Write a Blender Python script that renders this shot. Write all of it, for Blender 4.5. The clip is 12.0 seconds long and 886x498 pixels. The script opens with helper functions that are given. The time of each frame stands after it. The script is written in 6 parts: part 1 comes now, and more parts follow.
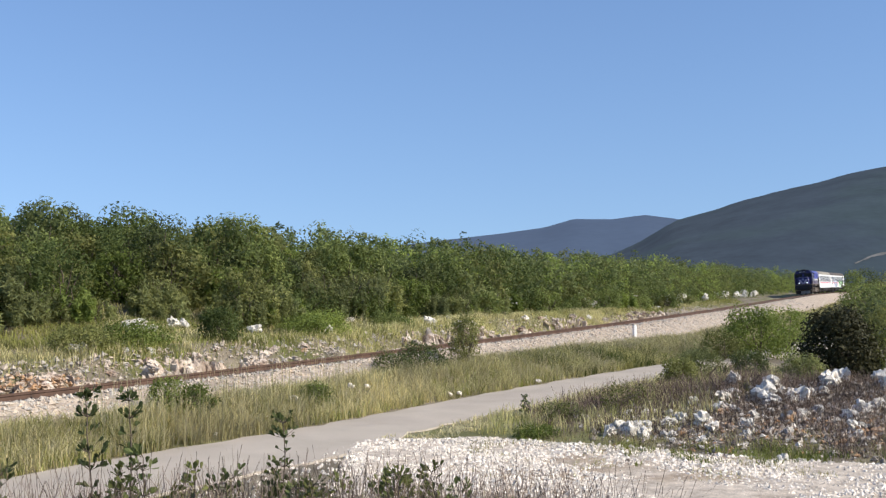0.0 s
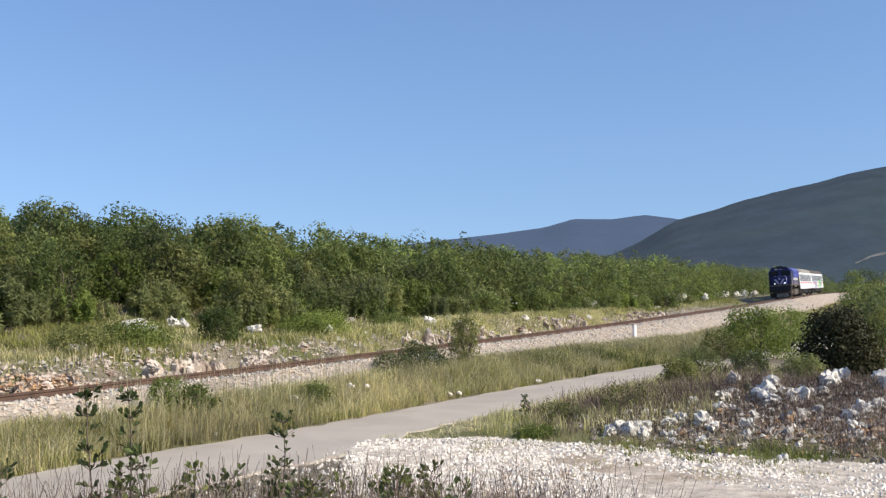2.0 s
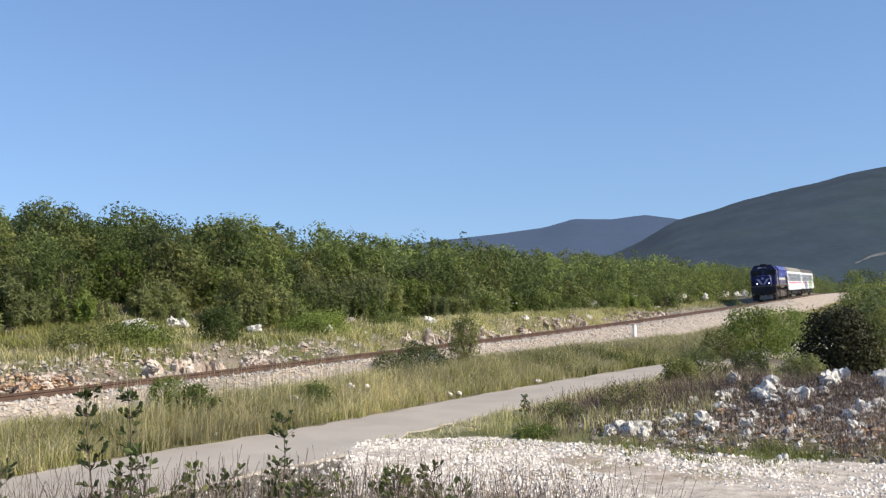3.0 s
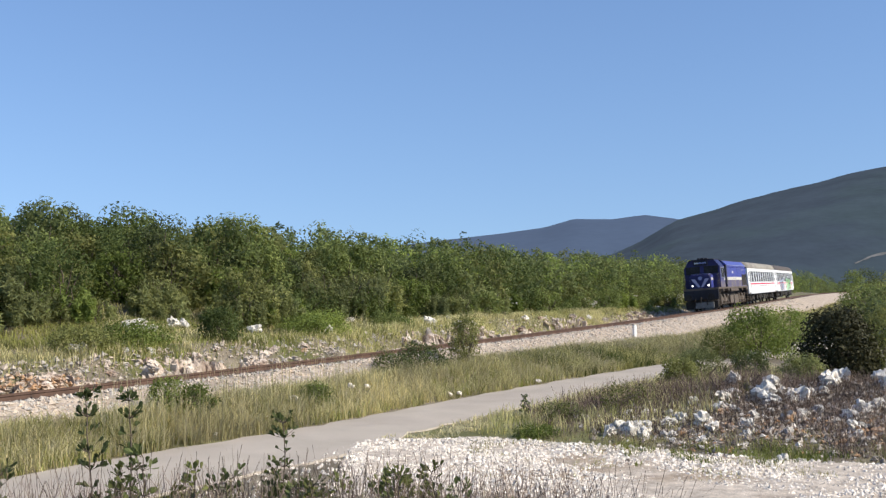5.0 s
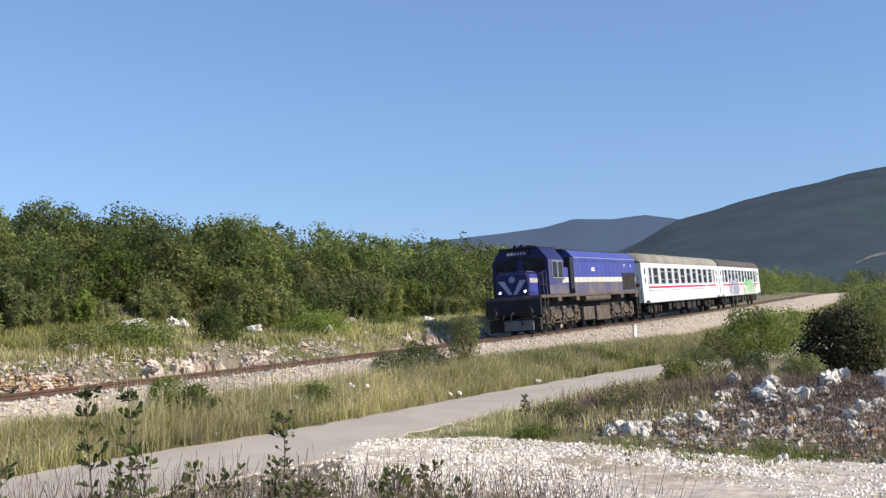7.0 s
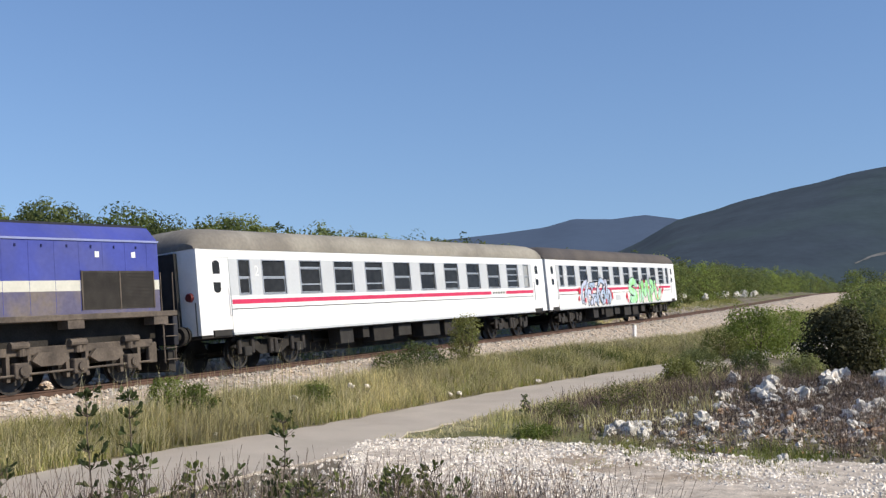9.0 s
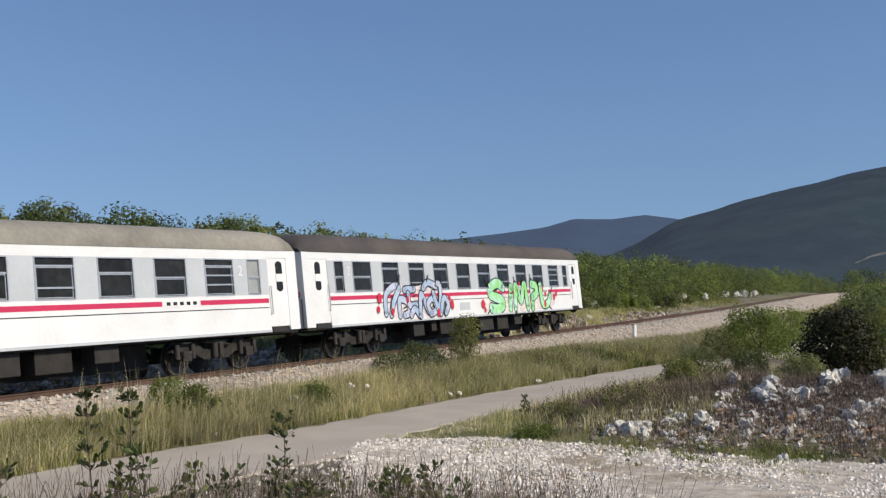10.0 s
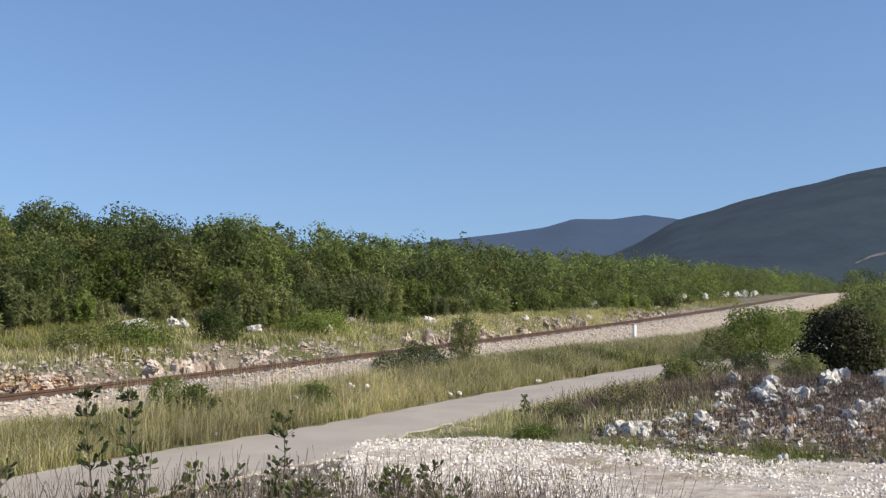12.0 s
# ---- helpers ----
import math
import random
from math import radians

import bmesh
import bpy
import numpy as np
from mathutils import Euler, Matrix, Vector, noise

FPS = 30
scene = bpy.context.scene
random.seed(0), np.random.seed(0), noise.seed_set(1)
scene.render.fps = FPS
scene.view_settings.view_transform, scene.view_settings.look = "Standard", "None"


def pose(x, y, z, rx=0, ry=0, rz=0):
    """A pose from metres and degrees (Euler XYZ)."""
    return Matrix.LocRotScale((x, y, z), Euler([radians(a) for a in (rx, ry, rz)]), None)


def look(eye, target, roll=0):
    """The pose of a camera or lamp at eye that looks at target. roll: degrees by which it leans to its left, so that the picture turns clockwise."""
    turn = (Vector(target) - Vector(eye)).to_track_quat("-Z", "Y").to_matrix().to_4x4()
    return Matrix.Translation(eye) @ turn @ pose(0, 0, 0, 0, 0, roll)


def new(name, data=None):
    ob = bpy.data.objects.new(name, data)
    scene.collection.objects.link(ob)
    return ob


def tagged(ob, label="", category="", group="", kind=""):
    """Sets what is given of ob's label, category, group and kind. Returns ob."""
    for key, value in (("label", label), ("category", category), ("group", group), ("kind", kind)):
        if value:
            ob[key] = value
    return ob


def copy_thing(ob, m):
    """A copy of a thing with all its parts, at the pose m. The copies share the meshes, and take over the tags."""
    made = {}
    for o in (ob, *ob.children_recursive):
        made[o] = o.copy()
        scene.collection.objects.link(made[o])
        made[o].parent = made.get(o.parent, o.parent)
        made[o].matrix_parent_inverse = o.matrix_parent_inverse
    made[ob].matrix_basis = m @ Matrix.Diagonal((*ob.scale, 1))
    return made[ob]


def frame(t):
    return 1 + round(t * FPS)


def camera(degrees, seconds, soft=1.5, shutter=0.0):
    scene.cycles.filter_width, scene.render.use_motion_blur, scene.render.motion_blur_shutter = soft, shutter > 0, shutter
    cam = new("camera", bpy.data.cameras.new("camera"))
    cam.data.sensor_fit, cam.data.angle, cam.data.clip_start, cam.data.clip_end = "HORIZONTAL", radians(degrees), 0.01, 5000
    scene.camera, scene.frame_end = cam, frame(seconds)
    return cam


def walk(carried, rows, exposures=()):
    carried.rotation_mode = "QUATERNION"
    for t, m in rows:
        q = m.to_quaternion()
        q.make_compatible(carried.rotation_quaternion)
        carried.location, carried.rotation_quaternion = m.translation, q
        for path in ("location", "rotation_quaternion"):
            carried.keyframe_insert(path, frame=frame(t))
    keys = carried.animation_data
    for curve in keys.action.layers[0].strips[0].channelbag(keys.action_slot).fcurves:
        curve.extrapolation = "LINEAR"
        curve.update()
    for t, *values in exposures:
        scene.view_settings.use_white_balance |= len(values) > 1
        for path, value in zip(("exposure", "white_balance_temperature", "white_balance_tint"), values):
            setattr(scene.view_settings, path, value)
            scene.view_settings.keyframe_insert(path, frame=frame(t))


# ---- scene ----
EYE = (0.0, 0.0, 2.5)
cam = camera(42.57, 12.0, soft=1.35)
STAND = look(EYE, (0.0, 10.0, 2.5 + 0.2885), -0.577)
walk(cam, [(0.0, STAND), (12.0, STAND)],
     exposures=[(0.0, 0.14), (7.2, 0.14), (8.4, 0.06), (9.0, -0.1), (9.5, -0.32), (10.0, -0.42), (10.5, -0.46), (11.0, -0.39), (11.5, -0.23), (12.0, -0.07)])

# ---- light ----
SUN = Vector((0.91, -0.36, 0.0)).normalized()
SUN_UP = radians(38)
world = bpy.data.worlds.new("sky")
scene.world = world
world.use_nodes = True
sky = world.node_tree.nodes.new("ShaderNodeTexSky")
sky.sky_type = "NISHITA"
sky.sun_disc = False
sky.sun_elevation, sky.sun_rotation = SUN_UP, math.atan2(SUN.x, SUN.y)
sky.altitude, sky.air_density, sky.dust_density, sky.ozone_density = 300, 1.2, 0.3, 4.5
# the haze near the horizon is thin: the sky is read a little above the line of sight
way = world.node_tree.nodes.new("ShaderNodeTexCoord")
lifted = world.node_tree.nodes.new("ShaderNodeVectorMath")
lifted.operation = "MULTIPLY_ADD"
lifted.inputs[1].default_value, lifted.inputs[2].default_value = (1.0, 1.0, 0.74), (0.0, 0.0, 0.12)
unit = world.node_tree.nodes.new("ShaderNodeVectorMath")
unit.operation = "NORMALIZE"
world.node_tree.links.new(way.outputs["Generated"], lifted.inputs[0])
world.node_tree.links.new(lifted.outputs["Vector"], unit.inputs[0])
world.node_tree.links.new(unit.outputs["Vector"], sky.inputs["Vector"])
background = world.node_tree.nodes["Background"]
background.inputs["Strength"].default_value = 0.1
tint = world.node_tree.nodes.new("ShaderNodeMix")
tint.data_type, tint.blend_type = "RGBA", "MULTIPLY"
tint.inputs["Factor"].default_value, tint.inputs[7].default_value = 1.0, (1.205, 1.23, 1.385, 1.0)
world.node_tree.links.new(sky.outputs["Color"], tint.inputs[6])
world.node_tree.links.new(tint.outputs[2], background.inputs["Color"])
sun = new("sun", bpy.data.lights.new("sun", "SUN"))
sun.data.energy, sun.data.angle, sun.data.color = 5.0, radians(0.53), (1.0, 0.91, 0.76)
sun.matrix_world = look(SUN * 100 + Vector((0, 0, 100 * math.tan(SUN_UP))), (0, 0, 0))


# ---- materials ----
def material(name, base, rough=0.8, metal=0.0, vary=0.25, scale=4.0, fine=60.0, bump=0.0, island=0.0, tone=None, spec=0.4,
             patch=None, patch_scale=0.3, patch_edge=(0.45, 0.6), leaf=0.0, canopy=0.0):
    """A principled surface: grain at two scales, an optional second colour in patches, relief, and variation from piece to piece."""
    m = bpy.data.materials.new(name)
    m.use_nodes = True
    nt = m.node_tree
    nodes, link = nt.nodes, nt.links.new
    b = nodes["Principled BSDF"]
    b.inputs["Roughness"].default_value, b.inputs["Metallic"].default_value = rough, metal
    b.inputs["Specular IOR Level"].default_value = spec
    geo = nodes.new("ShaderNodeNewGeometry")
    obj = nodes.new("ShaderNodeObjectInfo")
    tc = nodes.new("ShaderNodeTexCoord")

    def noise_of(sc, detail=5.0):
        n = nodes.new("ShaderNodeTexNoise")
        n.inputs["Scale"].default_value, n.inputs["Detail"].default_value = sc, detail
        link(tc.outputs["Object"], n.inputs["Vector"])
        return n.outputs["Fac"]

    def ramp(sock, lo, hi, a, c):
        r = nodes.new("ShaderNodeMapRange")
        for k, v in zip(("From Min", "From Max", "To Min", "To Max"), (lo, hi, a, c)):
            r.inputs[k].default_value = v
        link(sock, r.inputs["Value"])
        return r.outputs["Result"]

    def times(a, c):
        q = nodes.new("ShaderNodeMath")
        q.operation = "MULTIPLY"
        link(a, q.inputs[0])
        link(c, q.inputs[1])
        return q.outputs[0]

    def mix(fac, one, two):
        q = nodes.new("ShaderNodeMix")
        q.data_type = "RGBA"
        link(fac, q.inputs["Factor"])
        for k, v in ((6, one), (7, two)):
            if isinstance(v, tuple):
                q.inputs[k].default_value = (*v, 1.0)
            else:
                link(v, q.inputs[k])
        return q.outputs[2]

    value = times(ramp(noise_of(scale), 0.3, 0.7, 1 - vary, 1 + vary), ramp(noise_of(fine), 0.3, 0.7, 1 - vary * 0.6, 1 + vary * 0.6))
    colour = base
    if tone:
        fac = ramp(geo.outputs["Random Per Island"], 0, 1, 0, 1)
        if leaf:
            q = nodes.new("ShaderNodeMath")
            q.operation = "MULTIPLY_ADD"
            q.inputs[1].default_value = 0.55
            link(ramp(obj.outputs["Random"], 0, 1, -0.5, 1), q.inputs[0])
            link(ramp(noise_of(0.21, 2.0), 0.35, 0.65, 0.0, 0.75), q.inputs[2])
            fac = q.outputs[0]
        colour = mix(fac, base, tone)
    if patch:
        colour = mix(ramp(noise_of(patch_scale), patch_edge[0], patch_edge[1], 0, 1), colour, patch)
    if island:
        value = times(value, ramp(geo.outputs["Random Per Island"], 0, 1, 1 - island, 1 + island))
        value = times(value, ramp(obj.outputs["Random"], 0, 1, 1 - island * (1.3 if leaf else 0.6), 1 + island * (1.3 if leaf else 0.6)))
    black = nodes.new("ShaderNodeMix")
    black.data_type, black.blend_type = "RGBA", "MULTIPLY"
    black.inputs["Factor"].default_value = 1.0
    if isinstance(colour, tuple):
        black.inputs[6].default_value = (*colour, 1.0)
    else:
        link(colour, black.inputs[6])
    link(value, black.inputs[7])
    link(black.outputs[2], b.inputs["Base Color"])
    if bump:
        q = nodes.new("ShaderNodeBump")
        q.inputs["Strength"].default_value, q.inputs["Distance"].default_value = 0.8, bump
        link(noise_of(fine), q.inputs["Height"])
        link(q.outputs["Normal"], b.inputs["Normal"])
    if canopy:
        # a closed cover of tree crowns is lit from above on every slope
        q = nodes.new("ShaderNodeMix")
        q.data_type = "VECTOR"
        q.inputs["Factor"].default_value = canopy
        link(geo.outputs["Normal"], q.inputs[4])
        q.inputs[5].default_value = (0.0, -0.25, 0.97)
        link(q.outputs[1], b.inputs["Normal"])
    if leaf:
        t = nodes.new("ShaderNodeBsdfTranslucent")
        s = nodes.new("ShaderNodeMixShader")
        s.inputs[0].default_value = leaf
        link(black.outputs[2], t.inputs["Color"])
        link(b.outputs[0], s.inputs[1])
        link(t.outputs[0], s.inputs[2])
        link(s.outputs[0], nodes["Material Output"].inputs["Surface"])
    return m


SOIL = material("soil", (0.20, 0.168, 0.12), 0.95, vary=0.35, scale=0.8, fine=25, bump=0.04, patch=(0.15, 0.15, 0.055), patch_scale=0.35)
ASPHALT = material("asphalt", (0.425, 0.368, 0.302), 0.9, vary=0.10, scale=0.7, fine=90, bump=0.004, patch=(0.44, 0.385, 0.315), patch_scale=0.5)
GRAVEL = material("gravel", (0.52, 0.445, 0.36), 0.95, vary=0.3, scale=3, fine=22, bump=0.03, patch=(0.33, 0.25, 0.17), patch_scale=0.5, patch_edge=(0.5, 0.7))
BALLAST = material("ballast", (0.40, 0.33, 0.26), 0.95, vary=0.35, scale=2, fine=14, bump=0.06)
# rust-brown stain, with the shade under the train also put into the colour
STAINED_SHADED = material("stained_shaded_ballast", (0.115, 0.085, 0.064), 0.95, vary=0.35, scale=2, fine=14, bump=0.05, island=0.3)
STONE = material("stone", (0.55, 0.51, 0.45), 0.9, vary=0.2, scale=6, fine=60, bump=0.01, island=0.3, tone=(0.45, 0.36, 0.27))
WHITE_STONE = material("white_stone", (0.73, 0.66, 0.57), 0.9, vary=0.2, scale=6, fine=60, bump=0.01, island=0.25)
LIMESTONE = material("limestone", (0.66, 0.62, 0.55), 0.92, vary=0.3, scale=2.2, fine=24, bump=0.03, patch=(0.27, 0.255, 0.235), patch_scale=5.0, patch_edge=(0.54, 0.74))
PALE_STONE = material("pale_stone", (0.74, 0.69, 0.61), 0.92, vary=0.2, scale=2.2, fine=24, bump=0.02, patch=(0.50, 0.40, 0.29), patch_scale=3.0, patch_edge=(0.58, 0.75))
RUBBLE = material("rubble", (0.26, 0.215, 0.17), 0.95, vary=0.3, scale=3, fine=24, bump=0.02, island=0.4, tone=(0.66, 0.60, 0.52))
BANK_ROCK = material("bank_rock", (0.54, 0.46, 0.38), 0.95, vary=0.35, scale=1.2, fine=9, bump=0.05, patch=(0.27, 0.175, 0.115), patch_scale=1.6, patch_edge=(0.45, 0.7))
RUST_STONE = material("rust_stone", (0.42, 0.25, 0.13), 0.92, vary=0.35, scale=3, fine=24, bump=0.02, patch=(0.5, 0.42, 0.33), patch_scale=4)
RUST = material("rust", (0.11, 0.065, 0.045), 0.8, 0.2, vary=0.3, scale=2, fine=40)
SLEEPER = material("sleeper", (0.10, 0.08, 0.065), 0.9, vary=0.3, scale=3, fine=40, island=0.2)
BARK = material("bark", (0.13, 0.10, 0.075), 0.95, vary=0.35, scale=6, fine=50, bump=0.01)
LEAF = material("leaf", (0.128, 0.170, 0.048), 0.65, vary=0.2, scale=0.8, fine=9, island=0.22, tone=(0.196, 0.226, 0.066), leaf=0.46, spec=0.25)
LEAF_DARK = material("leaf_dark", (0.092, 0.115, 0.042), 0.6, vary=0.2, scale=0.8, fine=9, island=0.22, tone=(0.150, 0.176, 0.058), leaf=0.44, spec=0.25)
LEAF_FRESH = material("leaf_fresh", (0.165, 0.215, 0.046), 0.65, vary=0.2, scale=0.8, fine=9, island=0.22, tone=(0.22, 0.265, 0.062), leaf=0.46, spec=0.25)
# brownish leaves, darkened in colour for the bush's side away from the sun
LEAF_SHADE = material("leaf_shade", (0.060, 0.060, 0.026), 0.6, vary=0.2, scale=0.8, fine=9, island=0.22, tone=(0.092, 0.084, 0.036), leaf=0.2, spec=0.2)
LEAF_OLIVE = material("leaf_olive", (0.155, 0.170, 0.052), 0.65, vary=0.2, scale=0.8, fine=9, island=0.22, tone=(0.21, 0.215, 0.070), leaf=0.44, spec=0.25)
LEAF_GREY = material("leaf_grey", (0.196, 0.222, 0.088), 0.7, vary=0.2, scale=0.8, fine=9, island=0.22, tone=(0.25, 0.260, 0.094), leaf=0.48, spec=0.25)
GRASS = material("grass", (0.305, 0.295, 0.098), 0.75, vary=0.25, scale=0.5, fine=3, island=0.3, tone=(0.58, 0.53, 0.27), leaf=0.42, spec=0.2)
DRY_GRASS = material("dry_grass", (0.62, 0.56, 0.34), 0.8, vary=0.25, scale=0.5, fine=3, island=0.3, tone=(0.50, 0.44, 0.23), leaf=0.42, spec=0.2)
GREEN_GRASS = material("green_grass", (0.145, 0.185, 0.050), 0.75, vary=0.25, scale=0.5, fine=3, island=0.3, tone=(0.22, 0.225, 0.065), leaf=0.42, spec=0.2)
TWIG = material("twig", (0.115, 0.080, 0.062), 0.9, vary=0.25, scale=2, fine=12, island=0.35, tone=(0.215, 0.16, 0.122))
# woodland green turned blue-grey: the haze before it is in the base colour
HILL_HAZE = material("hill", (0.051, 0.067, 0.086), 1.0, vary=0.10, scale=0.02, fine=0.12, spec=0.0, patch=(0.054, 0.075, 0.086), patch_scale=0.006, canopy=0.85)
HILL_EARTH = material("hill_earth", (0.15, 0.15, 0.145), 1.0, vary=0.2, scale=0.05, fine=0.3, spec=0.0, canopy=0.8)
# distance haze is mixed into the ridge's pale blue base
FAR_HILL_HAZE = material("far_hill_haze", (0.080, 0.110, 0.164), 1.0, vary=0.06, scale=0.003, fine=0.03, spec=0.0, canopy=0.85)


# ---- building helpers ----
def part(name, bm, mat, parent=None, label=""):
    """Links a bmesh as one mesh object, under its thing where one is given."""
    me = bpy.data.meshes.new(name)
    bm.to_mesh(me)
    bm.free()
    me.materials.append(mat)
    ob = new(name, me)
    ob.parent = parent
    return tagged(ob, label)


def sheet(name, verts, faces, mat, parent=None, smooth=False):
    me = bpy.data.meshes.new(name)
    me.from_pydata([tuple(v) for v in verts], [], [tuple(int(i) for i in f) for f in faces])
    me.materials.append(mat)
    if smooth:
        me.polygons.foreach_set("use_smooth", [True] * len(me.polygons))
    ob = new(name, me)
    ob.parent = parent
    return ob


def box(bm, x0, x1, y0, y1, z0, z1, bevel=0.0):
    vs = [bm.verts.new((x, y, z)) for x in (x0, x1) for y in (y0, y1) for z in (z0, z1)]
    fs = [bm.faces.new([vs[i] for i in q]) for q in ((0, 1, 3, 2), (4, 6, 7, 5), (0, 4, 5, 1), (2, 3, 7, 6), (0, 2, 6, 4), (1, 5, 7, 3))]
    if bevel:
        es = list({e for f in fs for e in f.edges})
        bmesh.ops.bevel(bm, geom=es, offset=bevel, segments=2, affect="EDGES", profile=0.5)
    return bm


def one_box(*a, bevel=0.0):
    return box(bmesh.new(), *a, bevel=bevel)


def rod(bm, a, c, r0, r1=None, n=8):
    """A round bar from a to c, tapering from r0 to r1."""
    a, c = Vector(a), Vector(c)
    r1 = r0 if r1 is None else r1
    q = (c - a).to_track_quat("Z", "Y").to_matrix()
    rings = []
    for p, r in ((a, r0), (c, r1)):
        rings.append([bm.verts.new(p + q @ Vector((math.cos(k * math.tau / n) * r, math.sin(k * math.tau / n) * r, 0))) for k in range(n)])
    for k in range(n):
        bm.faces.new((rings[0][k], rings[0][(k + 1) % n], rings[1][(k + 1) % n], rings[1][k]))
    bm.faces.new(rings[0][::-1])
    bm.faces.new(rings[1])
    return bm


# ---- the line of the track ----
STEP = 0.5
S = np.arange(-320.0, 130.0, STEP)
HEADING = -2.0525 - 0.00187 * S - 8.0e-6 * S * S


def run(values, start):
    total = np.concatenate([[0], np.cumsum((values[1:] + values[:-1]) / 2 * STEP)])
    return total - total[np.argmin(np.abs(S))] + start


TX, TY = run(np.cos(HEADING), -1.887), run(np.sin(HEADING), 41.98)
TZ = -0.0014 * S - 1.9e-5 * S * S
CANT = 0.1


def on_track(s, d=0.0, h=0.0, cant=CANT):
    """The place at s along the line, d metres to its camera side and h above the rails."""
    x, y, z, a = (float(np.interp(s, S, q)) for q in (TX, TY, TZ, HEADING))
    left = Vector((-math.sin(a), math.cos(a), 0.0))
    return Vector((x, y, z)) + left * (d * math.cos(cant) - h * math.sin(cant)) + Vector((0, 0, d * math.sin(cant) + h * math.cos(cant)))


def vehicle_pose(s, half, cant=CANT):
    a, c = on_track(s + half, 0, 0, 0), on_track(s - half, 0, 0, 0)
    fw = (a - c).normalized()
    left = Vector((0, 0, 1)).cross(fw).normalized()
    up = fw.cross(left)
    l2, u2 = left * math.cos(cant) + up * math.sin(cant), up * math.cos(cant) - left * math.sin(cant)
    m = Matrix((fw, l2, u2)).transposed().to_4x4()
    m.translation = (a + c) / 2
    return m


def lateral(x, y):
    """s along the line and d to its camera side of the places x, y."""
    x, y = np.asarray(x, float), np.asarray(y, float)
    s, d = np.zeros(x.shape), np.zeros(x.shape)
    cx, cy, cs, ch = TX[::4], TY[::4], S[::4], HEADING[::4]
    fx, fy, fs, fd = x.ravel(), y.ravel(), s.ravel(), d.ravel()
    for i in range(0, fx.size, 4000):
        px, py = fx[i:i + 4000], fy[i:i + 4000]
        k = np.argmin((px[:, None] - cx) ** 2 + (py[:, None] - cy) ** 2, axis=1)
        ex, ey = px - cx[k], py - cy[k]
        fs[i:i + 4000] = cs[k] + ex * np.cos(ch[k]) + ey * np.sin(ch[k])
        fd[i:i + 4000] = -ex * np.sin(ch[k]) + ey * np.cos(ch[k])
    return fs.reshape(x.shape), fd.reshape(x.shape)


def ease(a, c, v):
    q = np.clip((np.asarray(v, float) - a) / (c - a), 0, 1)
    return q * q * (3 - 2 * q)


def bumps(x, y, size, seed=0.0):
    """Gentle unevenness between about -1 and 1."""
    u, v = np.asarray(x, float) / size, np.asarray(y, float) / size
    return (np.sin(u * 1.7 + 1.3 * np.sin(v * 0.9 + seed) + seed) * np.cos(v * 1.3 + 1.1 * np.sin(u * 1.1 + 2 * seed)) * 0.6
            + np.sin(u * 3.9 + 1.7 * np.sin(v * 3.1) + seed * 3) * np.cos(v * 4.3 + seed) * 0.4)


ROAD = [(-22.0, -4.0), (-16.0, 5.5), (-11.5, 12.5), (-8.2, 18.0), (-5.4, 22.6), (-3.1, 25.8), (-1.4, 28.4), (0.3, 31.3), (2.1, 34.4), (4.5, 38.2),
        (7.8, 43.2), (11.5, 48.5), (18.0, 58.0), (28.0, 74.0), (44.0, 105.0), (62.0, 145.0), (100.0, 220.0)]
ROAD_Z = -1.0


def road_distance(x, y):
    best = np.full(np.shape(x), 1e9)
    for (ax, ay), (bx, by) in zip(ROAD, ROAD[1:]):
        ux, uy = bx - ax, by - ay
        t = np.clip(((x - ax) * ux + (y - ay) * uy) / (ux * ux + uy * uy), 0, 1)
        best = np.minimum(best, np.hypot(x - ax - t * ux, y - ay - t * uy))
    return best


def height(x, y):
    x, y = np.asarray(x, float), np.asarray(y, float)
    s, d = lateral(x, y)
    zr = np.interp(s, S, TZ)
    rise = 0.45 + 0.56 * ease(-90, -10, s)
    far = -0.75 + 1.1 * ease(3.2, 5.5, -d) * (0.5 + 0.5 * ease(-70, -20, s)) + 0.9 * ease(6, 16, -d) * rise + 0.085 * np.clip(-d - 10, 0, 48) * rise
    far = far + 0.14 * bumps(x, y, 2.6, 1.0) * ease(3, 6, -d)
    near = -0.98 + 0.53 * ease(-32, 0, s) - 0.5 * ease(60, 110, -s) * (1 - ease(5, 9, d)) - (0.1 + 0.5 * ease(-32, 0, s)) * ease(3.0, 8.0, d)
    z = zr * (1 - ease(10, 60, np.abs(d))) + np.where(d < 0, far, near)
    z = z + 0.06 * bumps(x, y, 2.0, 2.0) * ease(4, 6, d)
    r = np.hypot(x, y)
    z = z + 1.95 * (1 - ease(5, 13.5, r))
    mound = np.exp(-(((x - 9.5) / 4.6) ** 2 + ((y - 30.5) / 4.2) ** 2))
    z = z + mound * (0.75 + 0.25 * bumps(x, y, 1.3, 4.0))
    flat = 1 - ease(1.7, 3.2, road_distance(x, y))
    z = z * (1 - flat) + (ROAD_Z - 0.05) * flat
    return z - 25.0 * ease(260, 700, r)


def z_at(x, y):
    return float(height(np.array([x]), np.array([y]))[0])


# ---- ground, road, track bed ----
def graded(lo, hi, fine_lo, fine_hi, step, grow=1.13):
    mid = list(np.arange(fine_lo, fine_hi, step))
    out, q, v = [], step, fine_hi
    while v < hi:
        out.append(v)
        q *= grow
        v += q
    back, q, v = [], step, fine_lo
    while v > lo:
        q *= grow
        v -= q
        back.append(v)
    return np.array(back[::-1] + mid + out + [hi])


